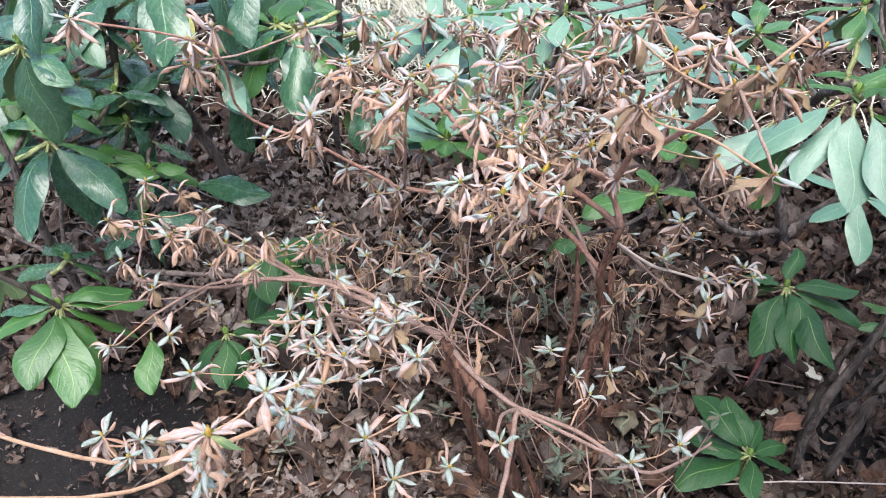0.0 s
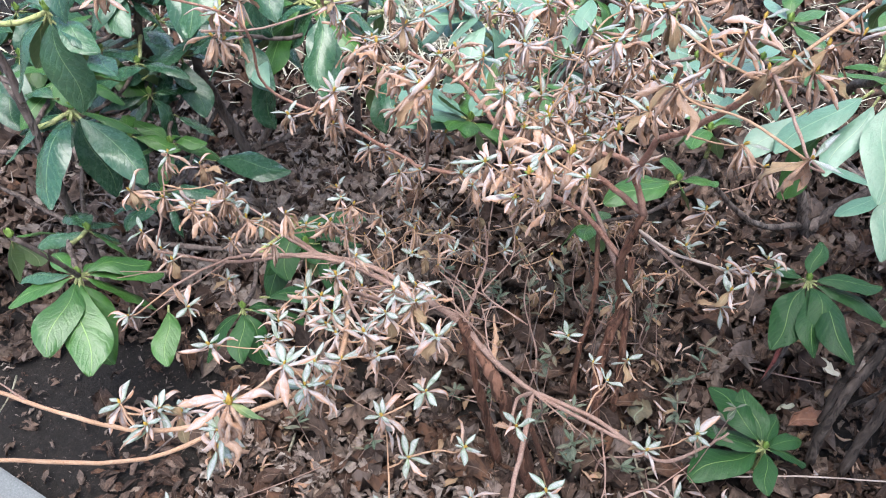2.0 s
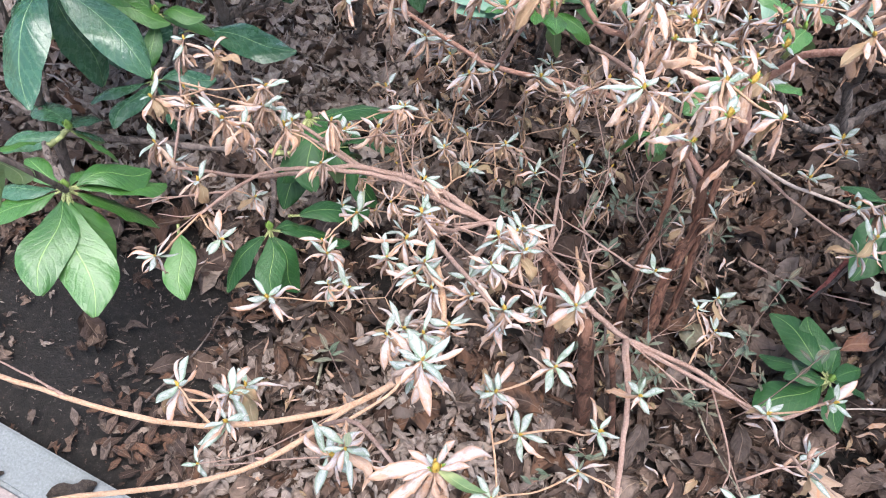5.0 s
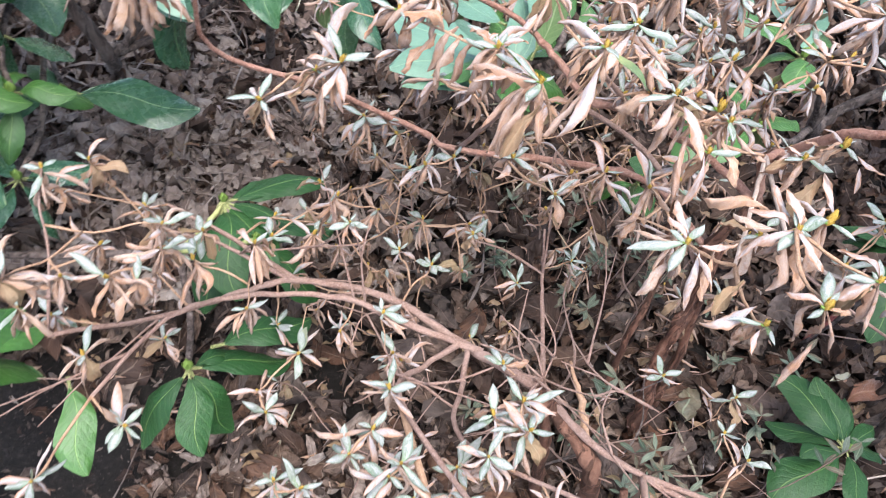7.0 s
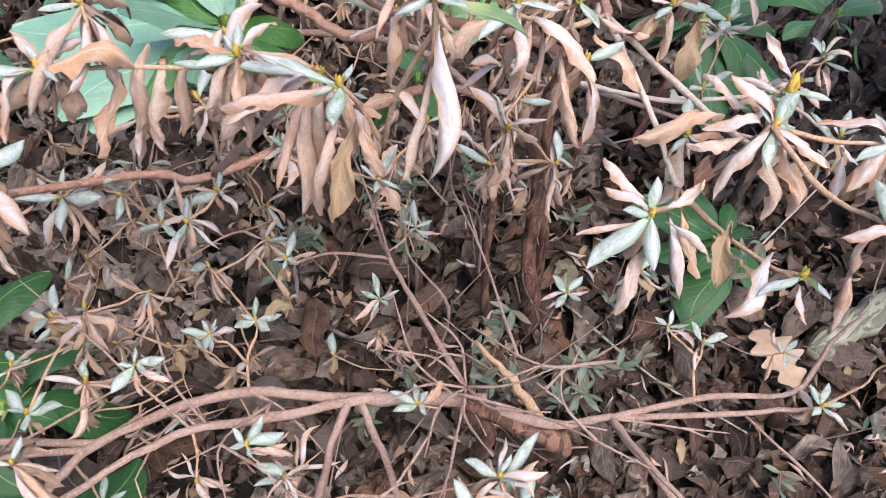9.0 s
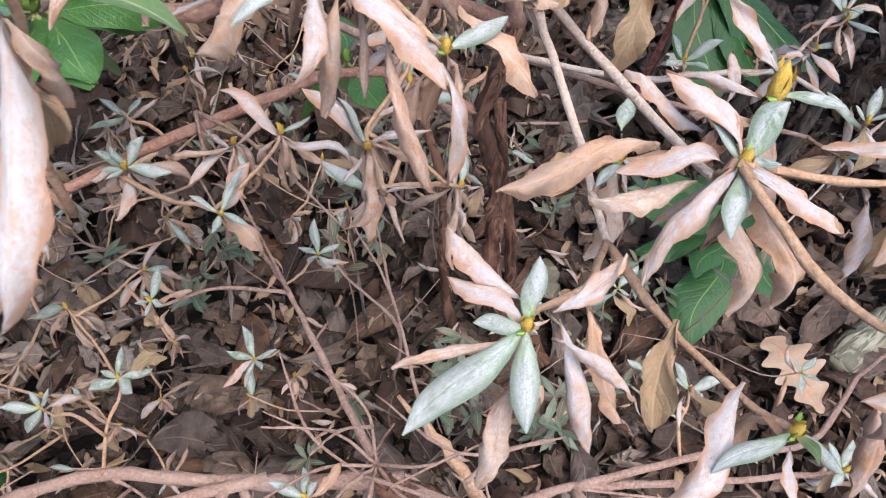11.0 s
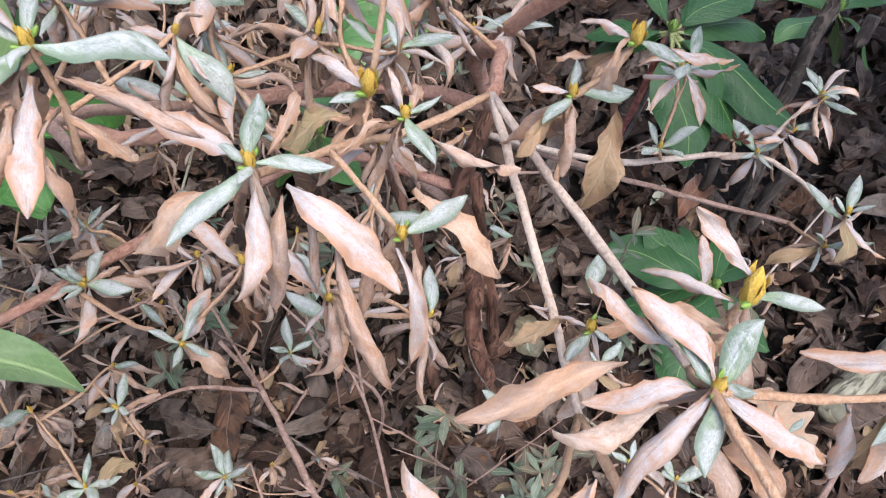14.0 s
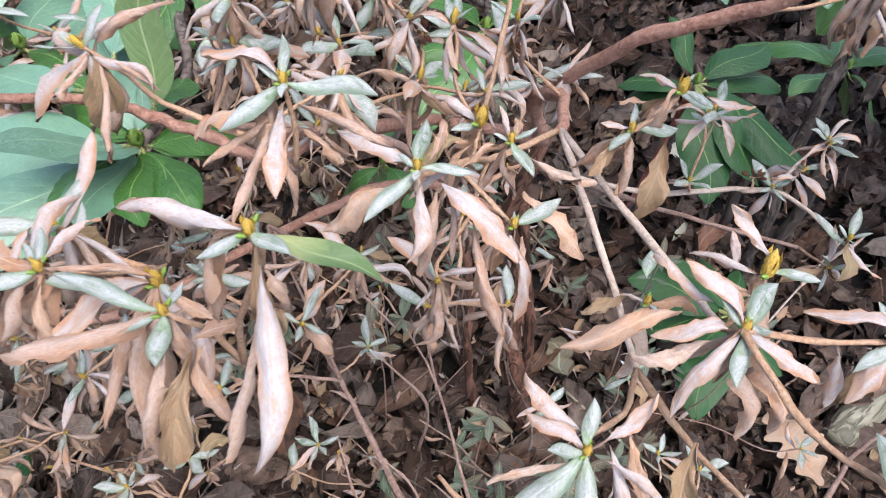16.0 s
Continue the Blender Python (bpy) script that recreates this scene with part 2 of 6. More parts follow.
def bark_material(name, dark, mid, light, scale=300.0, stripes=(1, 1, 1), rough=0.75, depth=0.002, strength=0.9, cracks=0.8):
    n = Nodes(name)
    fine = n.noise(scale, 6.0, 0.7, n.stretch(n.coord(), stripes))
    big = n.noise(scale * 0.08, 3.0, 0.6)
    col = n.ramp(fine, [(0.3, dark), (0.52, mid), (0.74, light)])
    col = n.mix(n.ramp(big, [(0.4, 0.0), (0.7, 0.5)]), col, light)
    crack = n.ramp(n.noise(scale * 0.35, 3.0, 0.8, n.stretch(n.coord(), stripes), 0.8), [(0.44, 0.35), (0.50, 1.0)])
    col = n.mix(cracks, col, crack, "MULTIPLY")
    n.bump(n.math("ADD", n.math("ADD", fine, n.math("MULTIPLY", big, 0.8)), n.math("MULTIPLY", crack, cracks)), strength, depth)
    return n.done(col, rough, 0.0, 0.25)


M_TWIG = bark_material("pinkish_twig_bark", (0.15, 0.085, 0.066), (0.25, 0.155, 0.123), (0.37, 0.265, 0.225), 420.0, cracks=0.15)
M_LIMB = bark_material("pink_brown_limb_bark", (0.16, 0.07, 0.047), (0.31, 0.155, 0.112), (0.45, 0.28, 0.22), 260.0, depth=0.003, cracks=0.2)
M_PALE = bark_material("pale_dry_twig_bark", (0.30, 0.215, 0.17), (0.43, 0.33, 0.275), (0.54, 0.45, 0.39), 420.0, cracks=0.15)
M_SHOOT = bark_material("orange_shoot_bark", (0.24, 0.125, 0.068), (0.37, 0.222, 0.14), (0.48, 0.335, 0.24), 500.0, cracks=0.12)
M_TRUNK = bark_material("red_brown_trunk_bark", (0.055, 0.023, 0.016), (0.14, 0.063, 0.041), (0.24, 0.13, 0.09), 130.0, (1, 1, 0.25), depth=0.005)
M_GREYBARK = bark_material("grey_brown_bark", (0.05, 0.037, 0.032), (0.125, 0.092, 0.08), (0.23, 0.19, 0.17), 140.0, (1, 1, 0.3), depth=0.004)
M_DARKBARK = bark_material("dark_wet_bark", (0.028, 0.020, 0.017), (0.062, 0.045, 0.037), (0.15, 0.115, 0.095), 130.0, (1, 1, 0.3), depth=0.004)
M_GREENSTEM = bark_material("green_stalk", (0.20, 0.22, 0.08), (0.31, 0.33, 0.13), (0.42, 0.42, 0.20), 160.0, depth=0.0008, rough=0.5)
M_REDSTEM = bark_material("red_stalk", (0.22, 0.06, 0.05), (0.33, 0.10, 0.085), (0.4, 0.18, 0.14), 160.0, depth=0.0008, rough=0.5)
M_LOG = bark_material("pale_log_bark", (0.13, 0.12, 0.08), (0.24, 0.215, 0.15), (0.36, 0.33, 0.25), 120.0, (0.3, 1, 1), depth=0.004)
M_BUD = bark_material("golden_bud_scales", (0.30, 0.16, 0.025), (0.50, 0.31, 0.045), (0.62, 0.46, 0.13), 14.0, rough=0.45, depth=0.03, strength=0.5, cracks=0.2)
M_BUDGREEN = bark_material("green_bud_tip", (0.10, 0.17, 0.03), (0.16, 0.26, 0.05), (0.27, 0.36, 0.10), 14.0, rough=0.45, depth=0.03, strength=0.4, cracks=0.1)
M_HUSK = bark_material("dry_red_husk", (0.14, 0.04, 0.025), (0.30, 0.11, 0.065), (0.42, 0.22, 0.15), 14.0, depth=0.03)


def soil_material():
    n = Nodes("dark_soil_with_humus")
    big = n.noise(4.0, 5.0, 0.6)
    grain = n.noise(110.0, 8.0, 0.8)
    fine = n.noise(230.0, 4.0, 0.7)
    col = n.ramp(grain, [(0.32, (0.007, 0.006, 0.005)), (0.55, (0.022, 0.017, 0.015)), (0.74, (0.075, 0.06, 0.052))])
    col = n.mix(n.ramp(big, [(0.35, 0.0), (0.7, 0.3)]), col, (0.024, 0.019, 0.016))
    col = n.mix(n.ramp(fine, [(0.64, 0.0), (0.70, 0.75)]), col, (0.22, 0.19, 0.165))
    n.bump(n.math("ADD", n.math("MULTIPLY", grain, 1.0), n.math("MULTIPLY", fine, 0.35)), 1.0, 0.014)
    return n.done(col, 0.85, 0.0, 0.3)


def stone_material(name="grey_kerb_stone", warm=(1, 1, 1)):
    n = Nodes(name)
    fine = n.noise(300.0, 6.0, 0.7)
    big = n.noise(14.0, 4.0, 0.6)
    col = n.ramp(fine, [(0.3, (0.09, 0.095, 0.097)), (0.6, (0.15, 0.158, 0.16)), (0.8, (0.23, 0.24, 0.24))])
    col = n.mix(n.ramp(big, [(0.35, 0.0), (0.75, 0.5)]), col, (0.11, 0.115, 0.115))
    col = n.mix(1.0, col, warm, "MULTIPLY")
    n.bump(n.math("ADD", fine, n.math("MULTIPLY", big, 2.0)), 0.6, 0.003)
    return n.done(col, 0.75, 0.0, 0.4)


M_SOIL, M_STONE, M_PAVING = soil_material(), stone_material(), stone_material("pink_concrete", (1.5, 1.15, 1.08))


# ---- mesh makers ----
def rnd(a, b):
    return random.uniform(a, b)


def leaf_template(width=0.3, nu=8, nv=4, roll=0.3, bow=0.05, twist=0.0, sway=0.0, wave=0.0, widest=0.5, thick=0.012, stalk=0.0, seed=0, tipw=0.03, ragged=0.0, blunt=0.85, crease=0.0, curl=0.0, knots=6):
    """A leaf one unit long on +y, its upper face to +z: verts, faces, slots (0 top, 1 under, 2 stalk) and uvs per corner."""
    g = random.Random(seed)
    verts, faces, slots, uvs = [], [], [], []
    pw = math.log(0.5) / math.log(widest)
    y0 = stalk
    knot = [[1 - ragged * g.random() ** 2 + 0.03 * g.uniform(-1, 1) for _ in range(knots)] for _ in range(2)]

    def edge(side, u):
        q = min(knots - 1.001, u * (knots - 1))
        f = q - int(q)
        f = f * f * (3 - 2 * f)
        return knot[side][int(q)] * (1 - f) + knot[side][int(q) + 1] * f

    kink, lop = g.uniform(-0.5, 0.5) * abs(bow), g.uniform(-0.12, 0.12)

    def ring(i, low):
        u = i / nu
        s0 = math.sin(math.pi * min(1, max(0, u)) ** pw)
        w = width * 0.5 * (max(0.0, s0) ** blunt)
        if i == 0:
            w = width * 0.04
        if i == nu:
            w = width * tipw
        tw = twist * (u - 0.4)
        ct, st = math.cos(tw), math.sin(tw)
        for j in range(nv + 1):
            s = 2 * j / nv - 1
            ww = w * edge(0 if s < 0 else 1, u)
            a = roll * s
            if abs(roll) > 1e-3:
                x, z = ww * math.sin(a) / roll, ww * (1 - math.cos(a)) / roll
            else:
                x, z = ww * s, 0.0
            z += wave * width * (math.sin(9 * u + 3.1 * s + seed) * abs(s) + 0.5 * math.sin(17 * u + 5 * s + 2 * seed) * (0.3 + abs(s)) + 0.3 * math.sin(31 * u + 8 * s + 3 * seed) * abs(s))
            z += crease * abs(x) - curl * max(0.0, u - 0.45) ** 2
            if low and 0 < j < nv and 0 < i < nu:
                x += thick * (1 - s * s) * math.sin(a)
                z -= thick * (1 - s * s) * math.cos(a)
            yield (ct * x - st * z + sway * math.sin(math.pi * u) + lop * width * math.sin(2 * math.pi * u), y0 + (1 - y0) * u, st * x + ct * z + bow * 4 * u * (1 - u) + kink * math.sin(2 * math.pi * u))

    top = {}
    low = {}
    for i in range(nu + 1):
        for j, p in enumerate(ring(i, False)):
            top[i, j] = len(verts)
            verts.append(p)
    for i in range(nu + 1):
        for j, p in enumerate(ring(i, True)):
            low[i, j] = len(verts)
            verts.append(p)
    for i in range(nu):
        for j in range(nv):
            a, b, c, d = (i, j), (i, j + 1), (i + 1, j + 1), (i + 1, j)
            for tri in ((a, b, c), (a, c, d)):
                faces.append([top[k] for k in tri])
                faces.append([low[k] for k in tri[::-1]])
                slots += [0, 1]
                uvs += [(k[0] / nu, k[1] / nv) for k in tri + tri[::-1]]
    if stalk:
        r = width * 0.045
        k = len(verts)
        for q in range(4):
            u = q / 3
            yy, zz = u * (stalk + 0.12), -0.05 * stalk * math.sin(math.pi * u) - 0.004
            for m in range(5):
                a = 2 * math.pi * m / 5
                verts.append((r * (1.2 - 0.6 * u) * math.cos(a), yy, zz + r * (1.1 - 0.7 * u) * math.sin(a)))
        for q in range(3):
            for m in range(5):
                faces.append([k + q * 5 + m, k + q * 5 + (m + 1) % 5, k + q * 5 + 5 + (m + 1) % 5, k + q * 5 + 5 + m])
                slots.append(2)
                uvs += [(0, 0), (0, 1), (1, 1), (1, 0)]
    return np.array(verts), faces, slots, uvs


def mesh_from(name, verts, faces, slots, uvs, mats):
    me = bpy.data.meshes.new(name)
    me.from_pydata([tuple(v) for v in verts], [], faces)
    for m in mats:
        me.materials.append(m)
    me.polygons.foreach_set("material_index", slots)
    me.polygons.foreach_set("use_smooth", [True] * len(faces))
    if uvs is not None:
        me.uv_layers.new(name="UVMap").data.foreach_set("uv", [c for q in uvs for c in q])
    me.update()
    return me


class Pile:
    """Many leaves joined into one mesh."""

    def __init__(self):
        self.v, self.f, self.s, self.u, self.n = [], [], [], [], 0

    def add(self, template, m, shift=0):
        v, f, s, u = template
        a = np.array(m)
        self.v.append(v @ a[:3, :3].T + a[:3, 3])
        self.f += [[i + self.n for i in q] for q in f]
        self.s += [i + shift for i in s]
        self.u += u
        self.n += len(v)

    def build(self, name, mats, parent=None):
        ob = new(name, mesh_from(name, np.concatenate(self.v), self.f, self.s, self.u, mats))
        ob.parent = parent
        return ob


def along(base, tip, up, wide=1.0):
    """The pose that lays a leaf template from base to tip, its upper face towards up."""
    base, tip, up = Vector(base), Vector(tip), Vector(up)
    y = tip - base
    size = max(1e-4, y.length)
    y.normalize()
    x = y.cross(up)
    if x.length < 1e-3:
        x = y.cross(Vector((0.3, 1, 0.2)))
    x.normalize()
    z = x.cross(y)
    m = Matrix((x * size * wide, y * size, z * size)).transposed().to_4x4()
    m.translation = base
    return m


def smooth_line(points, steps):
    """A curve through the points, as that many places a span."""
    p = [Vector(q) for q in points]
    p = [p[0] * 2 - p[1]] + p + [p[-1] * 2 - p[-2]]
    out = []
    for i in range(1, len(p) - 2):
        for k in range(steps):
            t = k / steps
            a, b, c, d = p[i - 1:i + 3]
            out.append(0.5 * ((2 * b) + (c - a) * t + (2 * a - 5 * b + 4 * c - d) * t * t + (3 * b - a - 3 * c + d) * t ** 3))
    out.append(p[-2])
    return out


def tube(name, line, r0, r1, mat, parent=None, sides=7, rough=0.08, knots=0.0, seed=1):
    """A tapered, slightly uneven stem along a line of places."""
    g = random.Random(seed)
    verts, faces = [], []
    n = len(line)
    ref = Vector((0.31, 0.17, 0.93))
    line = [c if i in (0, n - 1) else c + Vector((g.uniform(-1, 1), g.uniform(-1, 1), g.uniform(-1, 1))) * r0 * 0.22 for i, c in enumerate(line)]
    for i, c in enumerate(line):
        d = (line[min(i + 1, n - 1)] - line[max(i - 1, 0)]).normalized()
        x = d.cross(ref)
        if x.length < 0.05:
            x = d.cross(Vector((1, 0, 0)))
        x.normalize()
        y = d.cross(x)
        r = r0 + (r1 - r0) * i / max(1, n - 1)
        r *= 1 + (knots if g.random() < 0.22 else 0)
        for k in range(sides):
            a = 2 * math.pi * k / sides
            q = r * (1 + rough * g.uniform(-1, 1))
            verts.append(c + x * (q * math.cos(a)) + y * (q * math.sin(a)))
    for i in range(n - 1):
        for k in range(sides):
            faces.append([i * sides + k, i * sides + (k + 1) % sides, (i + 1) * sides + (k + 1) % sides, (i + 1) * sides + k])
    faces.append(list(range(sides))[::-1])
    faces.append([(n - 1) * sides + k for k in range(sides)])
    ob = new(name, mesh_from(name, verts, faces, [0] * len(faces), None, [mat]))
    ob.parent = parent
    return ob


def bud_mesh():
    """A pointed bud of overlapping scales, one unit long on +z."""
    bm = bmesh.new()
    rings = [(0.0, 0.10), (0.12, 0.22), (0.3, 0.30), (0.5, 0.29), (0.72, 0.2), (0.9, 0.09), (1.0, 0.01)]
    rows = []
    for q, (h, r) in enumerate(rings):
        rows.append([bm.verts.new((r * (1 + 0.12 * (-1) ** (k + q)) * math.cos(k * math.pi / 4), r * (1 + 0.12 * (-1) ** (k + q)) * math.sin(k * math.pi / 4), h)) for k in range(8)])
    for a, b in zip(rows, rows[1:]):
        for k in range(8):
            bm.faces.new((a[k], a[(k + 1) % 8], b[(k + 1) % 8], b[k]))
    bm.faces.new(rows[0][::-1])
    for k, ang in enumerate((0.4, 1.9, 3.3, 5.0)):
        d = Vector((math.cos(ang), math.sin(ang), 0))
        s = Vector((-d.y, d.x, 0))
        h = 0.1 + 0.12 * k
        pts = [d * 0.24 + s * 0.13 + Vector((0, 0, h)), d * 0.24 - s * 0.13 + Vector((0, 0, h)), d * 0.36 - s * 0.1 + Vector((0, 0, h + 0.3)),
               d * 0.27 + Vector((0, 0, h + 0.55)), d * 0.36 + s * 0.1 + Vector((0, 0, h + 0.3))]
        bm.faces.new([bm.verts.new(p) for p in pts])
    me = bpy.data.meshes.new("bud")
    bm.to_mesh(me)
    bm.free()
    me.polygons.foreach_set("use_smooth", [True] * len(me.polygons))
    return me


BUD = bud_mesh()
BUD.materials.append(M_BUD)
BUD_GREEN = BUD.copy()
BUD_GREEN.materials[0] = M_BUDGREEN
HUSK = BUD.copy()
HUSK.materials[0] = M_HUSK

# ---- leaf kinds: fine ones for near shoots, plain ones for the joined rest ----
SHAPES = {
    "g": dict(width=0.33, roll=-0.6, bow=0.05, widest=0.55, wave=0.03, blunt=0.84, tipw=0.02),
    "p": dict(width=0.32, roll=-0.9, bow=0.05, widest=0.56, wave=0.10, ragged=0.16, blunt=0.82, tipw=0.02),
    "b": dict(width=0.36, roll=-2.2, bow=0.07, widest=0.58, wave=0.12, ragged=0.2, blunt=0.7),
    "r": dict(width=0.40, roll=-1.3, bow=0.10, widest=0.58, wave=0.15, ragged=0.25, blunt=0.8),
    "o": dict(width=0.42, roll=0.8, bow=0.08, widest=0.62, wave=0.14, ragged=0.25, blunt=0.7),
    "f": dict(width=0.30, roll=0.4, bow=0.04, widest=0.5),
}
ROLLS = {"p": (-1.6, -0.5, -1.1, 0.6, -2.1, -0.8, -1.3), "b": (-2.7, -1.7, -2.3, -2.9, -2.0, -2.5, -1.4)}
COATS = {"g": (M_YOUNG, M_YOUNG_UNDER), "p": (M_TAN, M_RUST), "b": (M_BROWN, M_RUST), "r": (M_RUST, M_BROWN), "o": (M_OLIVE, M_RUST), "f": (M_FRESH, M_YOUNG_UNDER)}
PILE_MATS = [M_YOUNG, M_YOUNG_UNDER, M_TAN, M_RUST, M_RUST, M_BROWN, M_OLIVE, M_RUST, M_FRESH, M_YOUNG_UNDER, M_SPRIG, M_SPRIG, M_BROWN, M_RUST]
SHIFT = {"g": 0, "p": 2, "b": 12, "r": 4, "o": 6, "f": 8, "s": 10}
FINE, PLAIN = {}, {}
for kind, shape in SHAPES.items():
    FINE[kind], PLAIN[kind] = [], []
    for k in range(7):
        s = dict(shape)
        s["roll"] *= (0.6, 0.9, 1.1, 1.4, 1.0, 1.25, 0.75)[k]
        s["roll"] = ROLLS[kind][k] if kind in ROLLS else s["roll"]
        s["bow"] += (-0.05, 0.02, 0.05, 0.09, 0.0, -0.09, 0.12)[k]
        s["twist"] = (-0.5, 0.25, 0.7, -0.2, 0.0, 1.1, -0.9)[k] * (1.4 if kind in "br" else 0.8)
        s["sway"] = (-0.03, 0.02, 0.035, -0.015, 0.0, 0.05, -0.05)[k]
        if kind in "pg":
            f = 1.3 if kind == "p" else 0.7
            s["bow"], s["twist"], s["sway"] = s["bow"] * f, s["twist"] * f * 0.8, s["sway"] * f
        s["width"] *= (0.92, 1.08, 1.0, 0.82, 1.18, 0.9, 1.05)[k]
        s["crease"] = (0.35, -0.25, 0.55, 0.15, 0.0, 0.45, -0.35)[k] * (1.0 if kind in "gpro" else 0.3)
        s["curl"] = (0.0, 0.5, -0.3, 0.2, 0.9, 0.0, -0.6)[k] * (1.0 if kind in "pbro" else 0.25)
        smooth = dict(s, ragged=s.get("ragged", 0) * 1.5, knots=13 if kind in "pbro" else 6)
        FINE[kind].append(mesh_from("leaf", *leaf_template(nu=22, nv=8, seed=k, **smooth), COATS[kind]))
        plain = dict(s, roll=max(-2.6, s["roll"] * 1.6), curl=s["curl"] * 1.5, twist=s["twist"] * 1.3) if kind in "pbr" else s
        PLAIN[kind].append(leaf_template(nu=7, nv=2 if kind in "gf" else 4, seed=k, **plain))
PLAIN["s"] = [leaf_template(width=0.3, nu=4, nv=2, roll=0.4, bow=0.03, seed=k) for k in range(3)]
SIZES = {"g": 0.025, "p": 0.036, "b": 0.042, "r": 0.041, "o": 0.04, "f": 0.034}


def facing(d, out):
    """Which way the upper face of a leaf looks: up, or outwards where the leaf hangs."""
    up = Vector((0, 0, 1)) - d * d.z
    if up.length < 0.45:
        up = up + out.normalized() * 0.8
    return up + Vector((rnd(-0.3, 0.3), rnd(-0.3, 0.3), rnd(-0.1, 0.1)))


class Shrub:
    """An azalea: stems first, then shoots that grow from them, each ending in a tuft of leaves round a bud."""

    def __init__(self, name, base, label):
        self.top = tagged(new(name), label, "shrub", "azaleas")
        self.top.location = base
        self.base = Vector(base)
        self.samples, self.pile, self.single, self.seed = [], Pile(), 0, 10

    def stem(self, points, r0, r1, mat, name="stem", knots=0.12):
        line = smooth_line([Vector(p) - self.base for p in points], 6)
        self.seed += 1
        n = len(line)
        for i, p in enumerate(line):
            self.samples.append((p + self.base, r0 + (r1 - r0) * i / n))
        return tube(name, line, r0, r1, mat, self.top, 8 if r0 > 0.005 else 6, 0.1, knots, self.seed)

    def reach(self, c):
        best = min(self.samples, key=lambda s: (s[0] - c).length + 0.9 * max(0, s[0].z - c.z + 0.015) + 0.25 * (s[0] - c).length ** 2)
        return best

    def twig(self, c, start=None, r=0.0008):
        """A thin shoot from the nearest stem to c."""
        s, rs = (Vector(start), 0.002) if start else self.reach(c)
        gap = (c - s).length
        mid = s.lerp(c, 0.5) + Vector((rnd(-0.07, 0.07), rnd(-0.07, 0.07), rnd(-0.10, 0.02))) * gap
        q = s.lerp(c, 0.82) + Vector((rnd(-0.04, 0.04), rnd(-0.04, 0.04), rnd(-0.08, 0.0))) * gap
        line = smooth_line([s - self.base, mid - self.base, q - self.base, c - self.base], 4)
        self.seed += 1
        ob = tube("twig", line, min(rs * 0.8, 0.0011 + gap * 0.005), r, M_SHOOT if gap < 0.14 else M_TWIG, self.top, 5, 0.1, 0.25, self.seed)
        for p in line[3:-1]:
            self.samples.append((p + self.base, 0.0016))
        return ob, [p + self.base for p in line]

    def leaf(self, kind, base, tip, out, owner, fine, wide=1.0):
        d = (Vector(tip) - Vector(base)).normalized()
        slim = min(1.0, (0.026 if kind == "g" else 0.034) / max(0.02, (Vector(tip) - Vector(base)).length)) ** 0.75
        m = along(base, tip, facing(d, out), slim * wide * rnd(0.8, 1.15))
        k = random.randrange(7)
        if fine and self.single < 300:
            self.single += 1
            ob = new("leaf", FINE[kind][k])
            ob.parent = owner
            ob.matrix_basis = Matrix.Translation(-self.base) @ m
        else:
            self.pile.add(PLAIN[kind][k], Matrix.Translation(-self.base) @ m, SHIFT[kind])

    def bud(self, c, axis, size, owner, mesh=None):
        ob = new("bud", mesh or BUD)
        ob.parent = owner
        q = Vector(axis).to_track_quat("Z", "Y")
        ob.matrix_basis = Matrix.LocRotScale(c - self.base, q, (size * 0.72, size * 0.72, size))

    def tuft(self, place, size=1.0, green=3, pale=6, hang=5, fine=False, start=None, spread=1.0, kinds="pbbrpo", bud=True, lean=None):
        """One shoot with its tuft: young leaves and a bud at the tip, withered ones round and below it."""
        c = Vector(place)
        owner, line = self.twig(c, start)
        d = (line[-1] - line[-3]).normalized()
        axis = (d * 0.5 + Vector((0, 0, 0.8)) + (Vector(lean) if lean else Vector((rnd(-0.3, 0.3), rnd(-0.3, 0.3), 0)))).normalized()
        x = axis.orthogonal().normalized()
        y = axis.cross(x)
        turn = rnd(0, 6.28)
        if bud:
            self.bud(c - axis * 0.001, axis, 0.0078 * size * rnd(0.75, 1.15), owner)
        for k in range(green):
            a = turn + k * 6.283 / max(1, green) + rnd(-0.3, 0.3)
            r = x * math.cos(a) + y * math.sin(a)
            e = rnd(0.1, 0.8)
            ln = SIZES["g"] * size * rnd(0.5, 1.25)
            self.leaf("g", c, c + (r * math.cos(e) + axis * math.sin(e)) * ln, r, owner, fine)
        side = rnd(0, 6.28)
        for k in range(pale):
            a = turn + 0.5 + k * 6.283 / max(1, pale) + rnd(-0.9, 0.9)
            r = x * math.cos(a) + y * math.sin(a)
            e = rnd(-1.1, 0.6)
            ln = SIZES["p"] * size * rnd(0.5, 1.15)
            b = c - axis * rnd(0.001, 0.008)
            self.leaf(random.choice("pppppbg"), b, b + (r * math.cos(e) + axis * math.sin(e)) * ln, r, owner, fine)
        for k in range(hang):
            b = line[-2].lerp(line[-1], rnd(0.1, 0.9)) if k % 2 else line[-3].lerp(line[-2], rnd(0.2, 1.0))
            if (b - c).length > 0.035 * size:
                b = c + (b - c).normalized() * 0.035 * size * rnd(0.2, 1)
            a = side + random.gauss(0, 1.4)
            e = rnd(-1.57, -1.1) if k % 5 else rnd(-1.1, -0.1)
            kind = random.choice(kinds)
            ln = SIZES[kind] * size * rnd(0.55, 1.1)
            r = Vector((math.cos(a), math.sin(a), 0)) * spread
            self.leaf(kind, b, b + (r * math.cos(e) + Vector((0, 0, math.sin(e)))).normalized() * ln, r, owner, fine)

